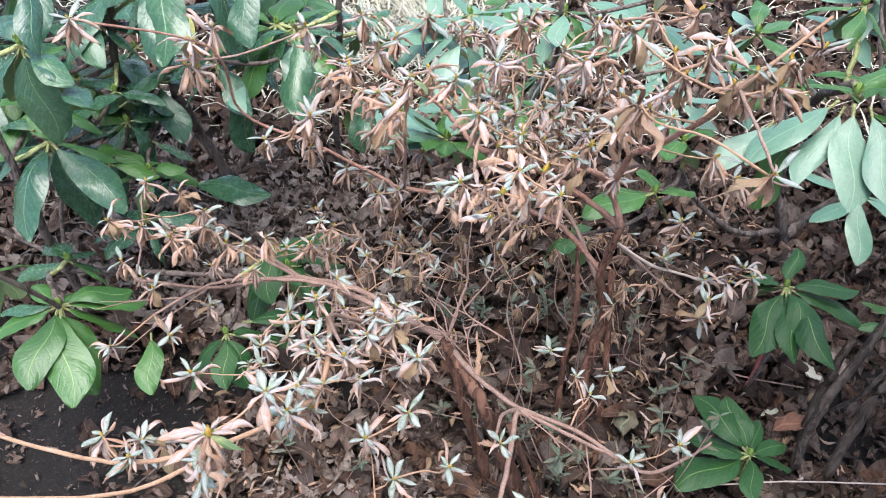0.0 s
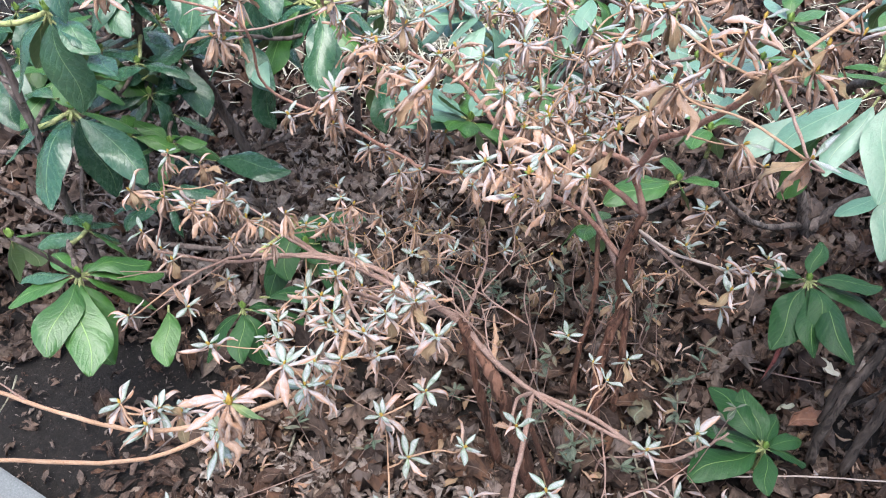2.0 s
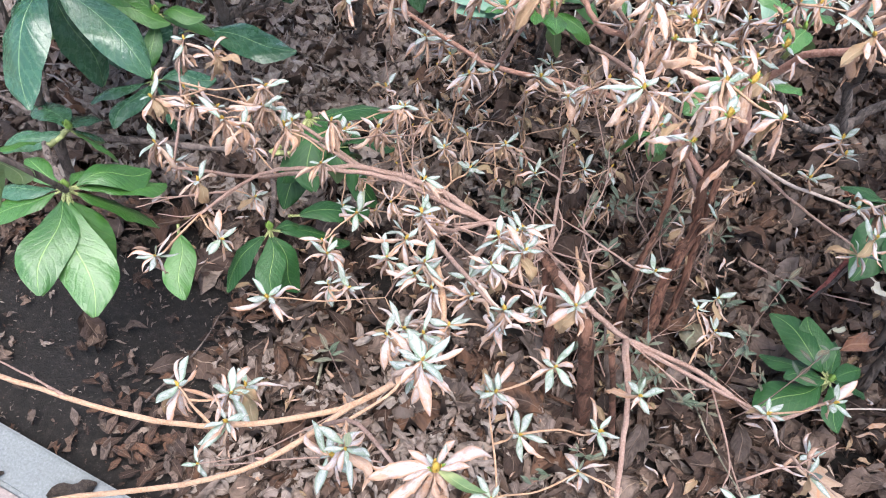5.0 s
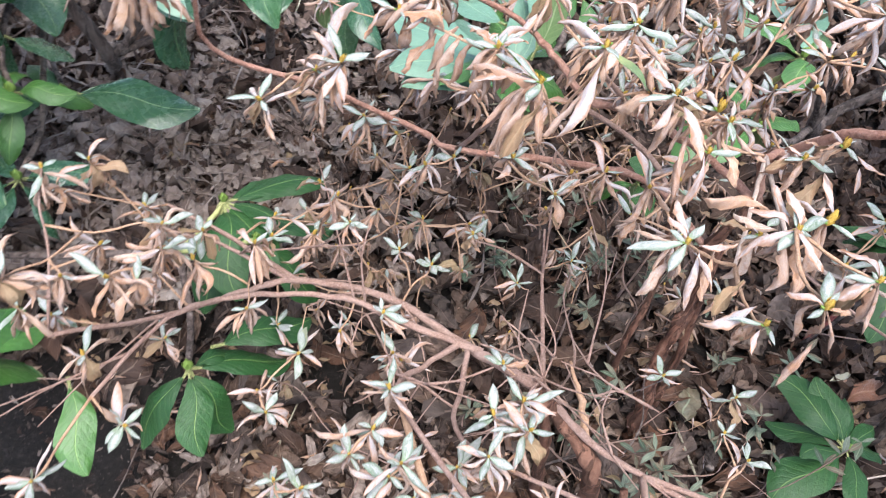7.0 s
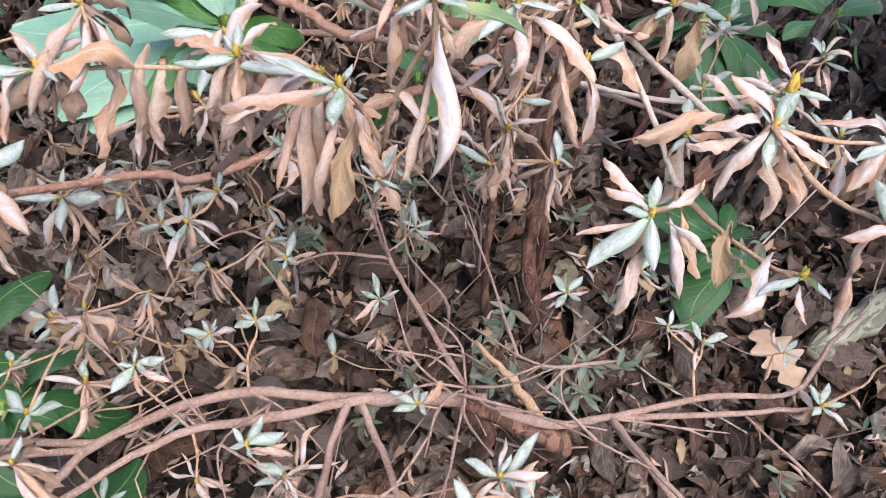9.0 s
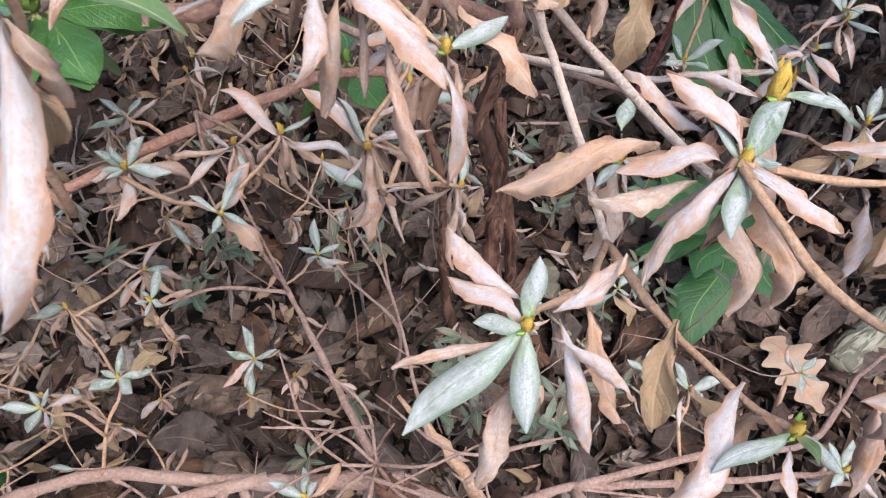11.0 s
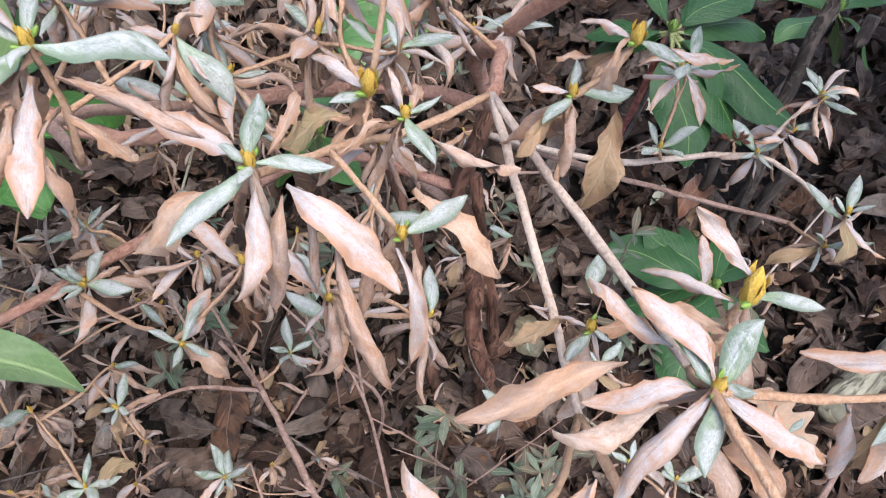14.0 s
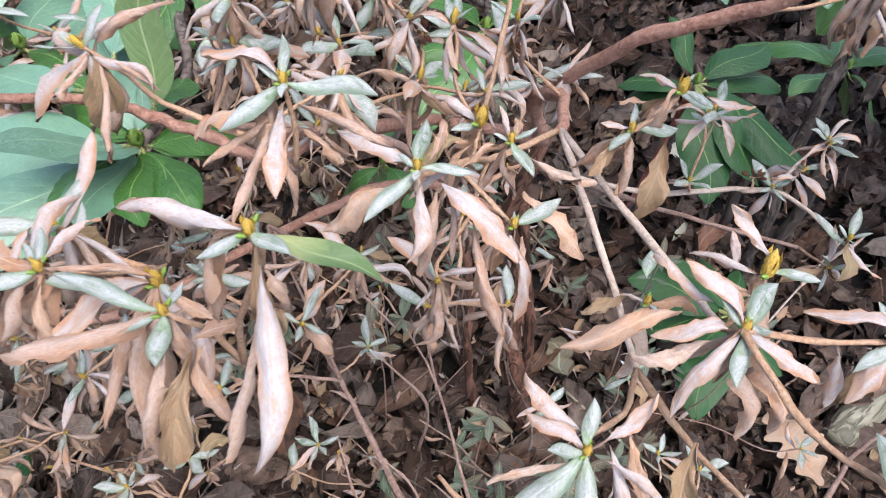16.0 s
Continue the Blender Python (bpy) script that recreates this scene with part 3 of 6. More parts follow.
    def shoot(self, place, leaves, start=None, bud=0.0078, axis=(0, 0, 1), under=7):
        """A near shoot whose leaves are each set by kind, tip and, where it is not the tip of the twig, base, in millimetres from the bud."""
        c = Vector(place)
        owner, line = self.twig(c, start, 0.0009)
        if bud:
            self.bud(c - Vector(axis) * 0.002, axis, bud, owner)
            self.bud(c + Vector((0.0015, 0.001, 0)), (0.8, 0.3, 0.6), bud * 0.45, owner, BUD_GREEN)
            self.bud(c + Vector((-0.0015, -0.001, 0)), (-0.8, 0.2, 0.6), bud * 0.4, owner, BUD_GREEN)
        for kind, *q in leaves:
            tip = c + Vector(q[:3]) / 1000
            base = c + Vector(q[3:6]) / 1000 if len(q) > 3 else c
            out = tip - c
            out.z = 0
            self.leaf(kind, base, tip, out if out.length > 1e-4 else Vector((0, -1, 0)), owner, True)
        for k in range(under):
            b = line[-1].lerp(line[-4], rnd(0.1, 0.8))
            if (b - c).length > 0.03:
                b = c + (b - c).normalized() * rnd(0.008, 0.03)
            a, e, kind = rnd(0, 6.28), rnd(-1.55, -1.0), random.choice("bbbrro")
            d = Vector((math.cos(a) * math.cos(e), math.sin(a) * math.cos(e), math.sin(e)))
            self.leaf(kind, b, b + d * SIZES[kind] * rnd(0.7, 1.05), d, owner, True)

    def husks(self, place, n=8):
        """The dry red remains of a flower head."""
        c = Vector(place)
        owner, line = self.twig(c)
        for k in range(n):
            a, e = k * 2.4, rnd(0.0, 1.4)
            d = Vector((math.cos(a) * math.cos(e), math.sin(a) * math.cos(e), math.sin(e)))
            self.bud(c + d * rnd(0.002, 0.006), d, rnd(0.004, 0.008), owner, HUSK)

    def finish(self):
        if self.pile.n:
            tagged(self.pile.build("foliage", PILE_MATS, self.top), kind="stuff")


class Broad:
    """A broad-leaved rhododendron: grey stems and whorls of large leathery leaves."""

    def __init__(self, name, base, label, top=None):
        self.top = tagged(new(name), label, "shrub", "rhododendrons")
        self.top.location = base
        self.base = Vector(base)
        self.samples, self.seed = [], 40

    def stem(self, points, r0, r1, mat, name="stem", knots=0.15):
        line = smooth_line([Vector(p) - self.base for p in points], 6)
        self.seed += 1
        for p in line:
            self.samples.append(p + self.base)
        return tube(name, line, r0, r1, mat, self.top, 9, 0.1, knots, self.seed)

    def leaf(self, coat, base, tip, up=None, owner=None, wide=1.0):
        base, tip = Vector(base), Vector(tip)
        d = (tip - base).normalized()
        out = Vector((d.x, d.y, 0))
        ob = new("leaf", BROAD[coat][random.randrange(len(BROAD[coat]))])
        ob.parent = owner or self.top
        f = Vector(up) if up else facing(d, out if out.length > 0.05 else Vector((0, -1, 0)))
        ob.matrix_basis = Matrix.Translation(-self.base) @ along(base, tip, f, wide * rnd(0.92, 1.08))

    def whorl(self, place, leaves=(), coat="d", fill=0, size=0.13, start=None, droop=(-0.9, 0.2), r=0.0035, turn=None, buds=True):
        """A stalk to place with a whorl: leaves set by tip (coat, mm from the whorl), and fill more spread round."""
        c = Vector(place)
        s = Vector(start) if start else min(self.samples, key=lambda q: (q - c).length + 0.8 * max(0, q.z - c.z))
        gap = (c - s).length
        mid = s.lerp(c, 0.55) + Vector((rnd(-0.1, 0.1), rnd(-0.1, 0.1), rnd(-0.12, 0.0))) * gap
        line = smooth_line([s - self.base, mid - self.base, c - self.base], 5)
        self.seed += 1
        owner = tube("stalk", line, 0.0045, r, M_GREYBARK if gap > 0.12 else M_GREENSTEM, self.top, 6, 0.08, 0.15, self.seed)
        if buds:
            ob = new("bud", BUD_GREEN)
            ob.parent = owner
            ob.matrix_basis = Matrix.LocRotScale(c - self.base, None, (0.017, 0.017, 0.017))
        for q in leaves:
            kind, p = q[0], [v / 1000 for v in q[1:]]
            base = c + Vector(p[3:6]) if len(p) > 3 else c
            self.leaf(kind, base, c + Vector(p[:3]), None, owner)
        a0 = rnd(0, 6.28) if turn is None else turn
        for k in range(fill):
            a = a0 + k * 6.283 / fill + rnd(-0.25, 0.25)
            e = rnd(*droop)
            ln = size * rnd(0.8, 1.12)
            tip = c + Vector((math.cos(a) * math.cos(e), math.sin(a) * math.cos(e), math.sin(e))) * ln
            self.leaf(coat, c, tip, None, owner)


BROAD = {}
for coat, top in (("d", M_RHODO), ("v", M_BRIGHT), ("s", M_SKYSHEEN), ("y", M_YELLOW), ("k", M_DEEP)):
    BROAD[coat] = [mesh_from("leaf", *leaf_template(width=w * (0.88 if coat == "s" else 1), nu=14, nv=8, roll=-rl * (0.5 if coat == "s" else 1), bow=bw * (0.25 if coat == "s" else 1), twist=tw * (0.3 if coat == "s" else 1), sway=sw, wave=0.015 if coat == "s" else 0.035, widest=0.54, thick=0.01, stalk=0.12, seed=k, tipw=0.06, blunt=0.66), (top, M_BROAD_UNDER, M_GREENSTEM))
                   for k, (w, rl, bw, tw, sw) in enumerate(((0.40, 0.35, 0.05, 0.15, 0.015), (0.37, 0.6, 0.08, -0.2, -0.025), (0.42, 0.25, 0.04, 0.1, 0.0), (0.36, 0.75, 0.07, 0.3, 0.02), (0.39, 0.5, 0.11, -0.3, 0.03)))]

# ---- ground ----
def ground_z(x, y):
    p = Vector((x * 2.3, y * 2.3, 0.3))
    near = 1.0 / (1.0 + 0.02 * (x * x + y * y) ** 2)
    return near * (0.016 * noise.noise(p) + 0.007 * noise.noise(p * 4.1))


def ground_sheet():
    side = [math.copysign(abs(k) ** 3 * 70.0 + abs(k) * 2.2, k) for k in [i / 90 for i in range(-90, 91)]]
    verts = [(x, y + 1.2, ground_z(x, y + 1.2) - 0.012) for y in side for x in side]
    n = len(side)
    faces = [[j * n + i, j * n + i + 1, (j + 1) * n + i + 1, (j + 1) * n + i] for j in range(n - 1) for i in range(n - 1)]
    ob = new("ground", mesh_from("ground", verts, faces, [0] * len(faces), None, [M_SOIL]))
    return tagged(ob, "dark crumbly soil of a planting bed", "ground", kind="structure")


ground_sheet()


# ---- the tall azalea: trunk, limbs and the twigs that carry the crown ----
azalea = Shrub("azalea_shrub", (0.258, 0.945, 0.0), "azalea with withered tan leaves and golden buds on red-brown stems")
azalea.stem([(0.258, 0.945, -0.02), (0.257, 0.958, 0.08), (0.256, 0.99, 0.16), (0.276, 1.02, 0.25), (0.266, 1.042, 0.33), (0.283, 1.038, 0.43)], 0.0105, 0.0065, M_TRUNK, "trunk", 0.3)
azalea.stem([(0.295, 0.97, -0.02), (0.293, 1.0, 0.15), (0.282, 1.04, 0.34)], 0.0065, 0.005, M_TRUNK)
azalea.stem([(0.225, 0.99, -0.02), (0.222, 1.02, 0.12), (0.235, 1.05, 0.24), (0.228, 1.09, 0.36)], 0.006, 0.0035, M_TRUNK)
azalea.stem([(0.283, 1.038, 0.43), (0.257, 1.037, 0.499), (0.225, 0.99, 0.56), (0.184, 0.957, 0.588)], 0.006, 0.0028, M_LIMB)
azalea.stem([(0.257, 1.037, 0.499), (0.262, 0.975, 0.600), (0.281, 0.933, 0.640), (0.311, 0.852, 0.729), (0.317, 0.792, 0.796)], 0.0052, 0.003, M_LIMB)
azalea.stem([(0.311, 0.852, 0.729), (0.317, 0.792, 0.796), (0.395, 0.814, 0.865)], 0.0026, 0.0016, M_SHOOT)
azalea.stem([(0.317, 0.792, 0.796), (0.317, 0.718, 0.793), (0.323, 0.669, 0.778)], 0.002, 0.0014, M_TWIG)
azalea.stem([(0.270, 1.043, 0.33), (0.18, 1.09, 0.40), (0.05, 1.085, 0.44), (-0.061, 1.077, 0.463), (-0.102, 1.108, 0.460), (-0.2, 1.09, 0.53), (-0.294, 1.057, 0.60), (-0.306, 1.009, 0.724), (-0.433, 0.930, 0.791)], 0.0045, 0.0014, M_LIMB)
azalea.stem([(-0.343, 0.979, 0.718), (-0.278, 1.033, 0.703), (-0.194, 1.087, 0.717)], 0.0018, 0.0013, M_TWIG)
azalea.stem([(-0.061, 1.077, 0.463), (-0.05, 1.02, 0.56), (-0.045, 0.965, 0.655)], 0.003, 0.002, M_TWIG)
azalea.stem([(0.283, 1.038, 0.43), (0.21, 1.075, 0.47), (0.11, 1.07, 0.53), (0.056, 1.065, 0.548), (0.02, 1.085, 0.58), (-0.019, 1.115, 0.60), (-0.12, 1.16, 0.63)], 0.005, 0.0026, M_LIMB)
azalea.stem([(0.11, 1.07, 0.53), (0.03, 1.02, 0.63), (0.02, 0.96, 0.675)], 0.0028, 0.002, M_TWIG)
azalea.stem([(0.184, 0.957, 0.588), (0.13, 0.955, 0.605), (0.10, 0.945, 0.635), (0.056, 0.93, 0.672)], 0.0019, 0.0014, M_SHOOT)
azalea.stem([(0.184, 0.957, 0.588), (0.133, 0.880, 0.607), (0.101, 0.827, 0.608)], 0.0022, 0.0016, M_PALE)
azalea.stem([(0.184, 0.957, 0.588), (0.142, 0.849, 0.623), (0.122, 0.813, 0.645)], 0.0022, 0.0016, M_PALE)
azalea.stem([(0.279, 1.04, 0.40), (0.315, 0.95, 0.43), (0.374, 0.885, 0.457), (0.36, 0.818, 0.478)], 0.0026, 0.0013, M_PALE)
azalea.stem([(0.374, 0.885, 0.457), (0.41, 0.885, 0.475)], 0.0016, 0.0012, M_PALE)
azalea.stem([(0.279, 1.04, 0.40), (0.33, 0.92, 0.42), (0.36, 0.84, 0.445)], 0.0026, 0.0014, M_TWIG)
azalea.stem([(0.268, 1.043, 0.30), (0.20, 1.16, 0.38), (0.05, 1.22, 0.43), (-0.08, 1.26, 0.44)], 0.0045, 0.002, M_TWIG)

# ---- the low azalea: spreading limbs close over the litter ----
azalea_low = Shrub("azalea_shrub", (0.15, 0.82, 0.0), "low spreading azalea, half withered, with pale young tufts")
azalea_low.stem([(0.15, 0.82, -0.02), (0.125, 0.805, 0.12), (0.09, 0.792, 0.24), (0.064, 0.79, 0.32), (0.018, 0.857, 0.350)], 0.013, 0.008, M_TRUNK, "trunk")
azalea_low.stem([(0.10, 0.86, -0.02), (0.07, 0.85, 0.12), (0.045, 0.835, 0.25), (0.018, 0.857, 0.34)], 0.009, 0.006, M_TRUNK)
azalea_low.stem([(0.20, 0.80, -0.02), (0.16, 0.78, 0.12), (0.115, 0.772, 0.27)], 0.006, 0.004, M_TRUNK)
azalea_low.stem([(0.03, 0.845, 0.350), (-0.02, 0.885, 0.347), (-0.058, 0.916, 0.340), (-0.128, 0.978, 0.33), (-0.227, 1.001, 0.33), (-0.285, 0.983, 0.335), (-0.36, 0.945, 0.35), (-0.44, 0.89, 0.41)], 0.0056, 0.002, M_TWIG)
azalea_low.stem([(-0.035, 0.90, 0.345), (-0.113, 0.935, 0.346), (-0.179, 0.965, 0.350), (-0.278, 0.966, 0.355), (-0.35, 0.93, 0.37), (-0.40, 0.84, 0.39)], 0.0044, 0.0018, M_TWIG)
azalea_low.stem([(-0.227, 1.001, 0.33), (-0.308, 1.064, 0.33), (-0.37, 1.09, 0.35)], 0.0035, 0.0016, M_TWIG)
azalea_low.stem([(-0.235, 1.0, 0.332), (-0.315, 1.045, 0.34), (-0.38, 1.05, 0.36)], 0.0028, 0.0014, M_TWIG)
azalea_low.stem([(-0.055, 0.913, 0.343), (-0.101, 0.877, 0.360), (-0.135, 0.810, 0.433), (-0.076, 0.65, 0.52)], 0.0036, 0.002, M_TWIG)
azalea_low.stem([(-0.05, 0.905, 0.343), (-0.061, 0.862, 0.353), (-0.080, 0.780, 0.408), (0.0, 0.69, 0.49)], 0.0035, 0.0018, M_TWIG)
azalea_low.stem([(-0.135, 0.810, 0.433), (-0.12, 0.66, 0.46), (-0.19, 0.57, 0.48), (-0.30, 0.55, 0.455), (-0.371, 0.537, 0.486), (-0.487, 0.558, 0.501)], 0.0035, 0.002, M_SHOOT)
azalea_low.stem([(-0.19, 0.57, 0.48), (-0.28, 0.50, 0.48), (-0.396, 0.444, 0.540)], 0.0026, 0.002, M_SHOOT)
azalea_low.stem([(0.018, 0.857, 0.350), (0.06, 0.80, 0.342), (0.124, 0.776, 0.302), (0.19, 0.725, 0.315), (0.262, 0.672, 0.330)], 0.0045, 0.002, M_TWIG)
azalea_low.stem([(0.124, 0.776, 0.300), (0.115, 0.70, 0.31), (0.10, 0.62, 0.30), (0.09, 0.55, 0.28)], 0.004, 0.003, M_TWIG)
azalea_low.stem([(0.124, 0.776, 0.300), (0.10, 0.72, 0.35), (0.09, 0.655, 0.375)], 0.003, 0.0018, M_TWIG)
azalea_low.stem([(0.124, 0.776, 0.302), (0.21, 0.735, 0.305), (0.29, 0.69, 0.288), (0.345, 0.70, 0.31), (0.37, 0.70, 0.345)], 0.0035, 0.0014, M_TWIG)
azalea_low.stem([(0.022, 0.862, 0.352), (0.034, 0.93, 0.348), (0.046, 0.997, 0.347), (0.04, 1.02, 0.40)], 0.003, 0.0014, M_TWIG)
azalea_low.stem([(0.046, 0.997, 0.347), (0.01, 1.03, 0.345), (-0.03, 1.035, 0.36)], 0.0016, 0.001, M_TWIG)
azalea_low.stem([(0.064, 0.79, 0.32), (0.068, 0.85, 0.325), (0.064, 0.895, 0.330)], 0.006, 0.0012, M_SHOOT, "stub")
for k in range(7):
    a = 1.2 + 0.7 * k
    azalea_low.stem([(0.022, 0.862, 0.355), (0.022 + 0.035 * math.cos(a), 0.862 + 0.03 * math.sin(a), 0.375), (0.022 + 0.075 * math.cos(a + 0.3), 0.862 + 0.065 * math.sin(a + 0.3), 0.38 + 0.012 * (k % 3))], 0.0013, 0.0007, M_TWIG, "twig", 0.4)

for k in range(34):
    p, r = azalea_low.samples[(k * 37) % len(azalea_low.samples)]
    if p.z < 0.2:
        continue
    a, e, ln = rnd(0, 6.28), rnd(-0.3, 0.9), rnd(0.05, 0.16)
    d = Vector((math.cos(a) * math.cos(e), math.sin(a) * math.cos(e), math.sin(e))) * ln
    w = Vector((rnd(-0.2, 0.2), rnd(-0.2, 0.2), rnd(-0.2, 0.2))) * ln
    azalea_low.stem([p, p + d * 0.5 + w, p + d], 0.0013, 0.0006, M_TWIG, "twig", 0.4)
    azalea_low.stem([p + d * 0.5 + w, p + d * 0.8 + w * 2.2], 0.0009, 0.0005, M_TWIG, "twig", 0.4)

for k in range(16):
    x, y = rnd(-0.15, 0.42), rnd(0.85, 1.3)
    b = Vector((x, y, ground_z(x, y)))
    tip = b + Vector((rnd(-0.12, 0.12), rnd(-0.12, 0.12), rnd(0.08, 0.34)))
    w = Vector((rnd(-0.03, 0.03), rnd(-0.03, 0.03), 0))
    azalea_low.stem([b, b.lerp(tip, 0.4) + w, b.lerp(tip, 0.7) - w * 0.5, tip], rnd(0.0014, 0.0022), 0.0006, M_TWIG if k % 3 else M_GREYBARK, "twig", 0.4)
    azalea_low.stem([b.lerp(tip, 0.4) + w, b.lerp(tip, 0.7) + w * 3], 0.001, 0.0005, M_TWIG, "twig", 0.4)

# ---- rhododendrons: stems ----
rhododendron = Broad("rhododendron_shrub", (-0.76, 1.2, 0.0), "rhododendron with drooping whorls of leathery green leaves")
rhododendron.stem([(-0.76, 1.2, -0.02), (-0.72, 1.14, 0.2), (-0.67, 1.05, 0.36), (-0.66, 1.02, 0.6), (-0.66, 0.98, 0.8)], 0.009, 0.005, M_GREYBARK)
rhododendron.stem([(-0.72, 1.14, 0.2), (-0.55, 1.1, 0.24), (-0.38, 1.12, 0.22)], 0.006, 0.004, M_GREYBARK)
rhododendron.stem([(-0.67, 1.05, 0.33), (-0.64, 0.98, 0.33), (-0.592, 0.912, 0.325)], 0.005, 0.004, M_GREYBARK)
rhododendron_tall = Broad("rhododendron_shrub", (-0.60, 1.72, 0.0), "tall dark green rhododendron on forked grey-brown stems")
rhododendron_tall.stem([(-0.60, 1.72, -0.02), (-0.565, 1.629, 0.096), (-0.599, 1.587, 0.251), (-0.596, 1.512, 0.398), (-0.581, 1.466, 0.538), (-0.562, 1.469, 0.669)], 0.014, 0.008, M_GREYBARK)
rhododendron_tall.stem([(-0.565, 1.629, 0.096), (-0.511, 1.650, 0.154), (-0.466, 1.604, 0.362)], 0.010, 0.007, M_GREYBARK)
rhododendron_tall.stem([(-0.565, 1.629, 0.096), (-0.42, 1.66, 0.16), (-0.33, 1.62, 0.27)], 0.007, 0.004, M_GREYBARK)
rhododendron_tall.stem([(-0.95, 1.75, -0.02), (-0.714, 1.541, 0.331), (-0.676, 1.453, 0.481), (-0.634, 1.431, 0.660)], 0.010, 0.007, M_DARKBARK)
rhododendron_tall.stem([(-0.30, 1.75, -0.02), (-0.28, 1.62, 0.25), (-0.22, 1.45, 0.55), (-0.2, 1.4, 0.7)], 0.009, 0.005, M_GREYBARK)
rhododendron_far = Broad("rhododendron_shrub", (0.12, 1.72, 0.0), "rhododendron behind the azalea, green leaves coloured paler with silvery sky sheen")
rhododendron_far.stem([(0.12, 1.72, -0.02), (0.10, 1.6, 0.2), (0.11, 1.45, 0.4), (0.12, 1.35, 0.47)], 0.009, 0.005, M_GREYBARK)
rhododendron_far.stem([(0.10, 1.6, 0.2), (0.04, 1.5, 0.4), (0.03, 1.45, 0.55)], 0.006, 0.004, M_GREYBARK)
rhododendron_far.stem([(0.10, 1.6, 0.2), (0.2, 1.55, 0.45), (0.2, 1.5, 0.62)], 0.006, 0.004, M_GREYBARK)
rhododendron_right = Broad("rhododendron_shrub", (0.80, 1.55, 0.0), "rhododendron with large green hanging leaves, some coloured paler with sky sheen")
rhododendron_right.stem([(0.80, 1.57, -0.02), (0.765, 1.54, 0.08), (0.717, 1.517, 0.198), (0.62, 1.3, 0.5), (0.56, 1.05, 0.68)], 0.014, 0.006, M_GREYBARK)
rhododendron_right.stem([(0.80, 1.57, 0.02), (0.86, 1.58, 0.1), (0.98, 1.5, 0.3), (0.95, 1.2, 0.65)], 0.012, 0.006, M_GREYBARK)
rhododendron_right.stem([(0.765, 1.54, 0.06), (0.62, 1.42, 0.14), (0.50, 1.38, 0.25), (0.44, 1.32, 0.36)], 0.007, 0.004, M_GREYBARK)
rhododendron_right.stem([(0.634, 0.907, -0.020), (0.634, 0.922, 0.127), (0.704, 0.973, 0.295), (0.765, 0.998, 0.466)], 0.0085, 0.007, M_DARKBARK)
rhododendron_right.stem([(0.657, 0.968, -0.020), (0.663, 0.982, 0.123), (0.691, 1.007, 0.240)], 0.0075, 0.0065, M_DARKBARK)
rhododendron_right.stem([(0.681, 0.898, -0.020), (0.703, 0.916, 0.163), (0.757, 0.945, 0.308)], 0.0085, 0.007, M_DARKBARK)
seedling = Broad("rhododendron_seedling", (0.585, 1.085, 0.0), "young rhododendron with a bright green whorl on a red stalk")
seedling.stem([(0.585, 1.085, -0.01), (0.592, 1.08, 0.1), (0.583, 1.07, 0.29)], 0.0042, 0.0036, M_REDSTEM)
seedling_low = Broad("rhododendron_seedling", (0.53, 0.88, 0.0), "low young rhododendron with bright green leaves just above the litter")
seedling_low.stem([(0.53, 0.88, -0.01), (0.527, 0.873, 0.05), (0.522, 0.868, 0.095)], 0.004, 0.0034, M_GREENSTEM)

# ---- shoots, tufts and whorls ----
azalea.shoot((0.104, 0.805, 0.680), [('g', 0, 13, 4), ('g', 20, 4, 5), ('g', 5, -7, 3), ('g', -16, -13, -5), ('p', 8, -29, -10), ('p', -36, -1, -18), ('p', 2, 31, 2), ('p', -4, 40, -6, 2, 14, -4), ('p', -27, 19, -2, -4, 3, -1), ('r', -52, 34, -6, -9, 19, -6), ('b', -36, 16, -12, -9, 5, -7), ('r', 13, 25, -12, 19, 7, -8), ('r', 1, -27, -36, 2, -7, -8), ('b', -10, -20, -38, -5, -4, -8), ('r', 16, 3, -14)], start=(0.122, 0.813, 0.645), under=2)
azalea.shoot((0.133, 0.815, 0.675), [('p', -7, 23, 24, 2, 2, 4), ('g', 14, -15, 0), ('p', -13, 25, 0, -4, 2, 0), ('p', 14, 22, -12, 0, 11, -14)], bud=0.013, axis=(0.3, 0.3, 0.9), start=(0.122, 0.813, 0.645), under=2)
azalea.shoot((0.053, 0.926, 0.684), [('g', 11, 9, 12), ('g', -4, 7, 5), ('p', -13, 35, -2), ('g', -30, -7, -2), ('g', 18, -13, -3), ('g', -7, -7, 5), ('p', -21, -24, -18, -2, -5, -3), ('r', 26, 13, -5, 6, 1, -2), ('p', 14, -49, -12, 5, -9, -4), ('b', -13, -24, -40, 3, -9, -8), ('b', -2, -56, -50, 7, -27, -12), ('r', -38, 13, -25, -7, 1, -9), ('b', -1, -26, -36, 7, -13, -8)], under=2)
azalea.shoot((0.112, 0.932, 0.653), [('p', 2, 11, 12), ('g', -4, -20, -3), ('g', 14, -2, 2), ('g', -5, 7, 2), ('b', 18, -38, -4, 1, -9, -2), ('r', -24, 6, -6, -4, 3, -4), ('o', -35, 26, -14, -12, 15, -6), ('r', 15, 9, -6)], under=2)
azalea.shoot((0.113, 0.953, 0.645), [('p', -5, 29, 2), ('g', -13, 6, -2), ('r', -28, -3, -30, -6, -3, -8)], bud=0.014, under=2)
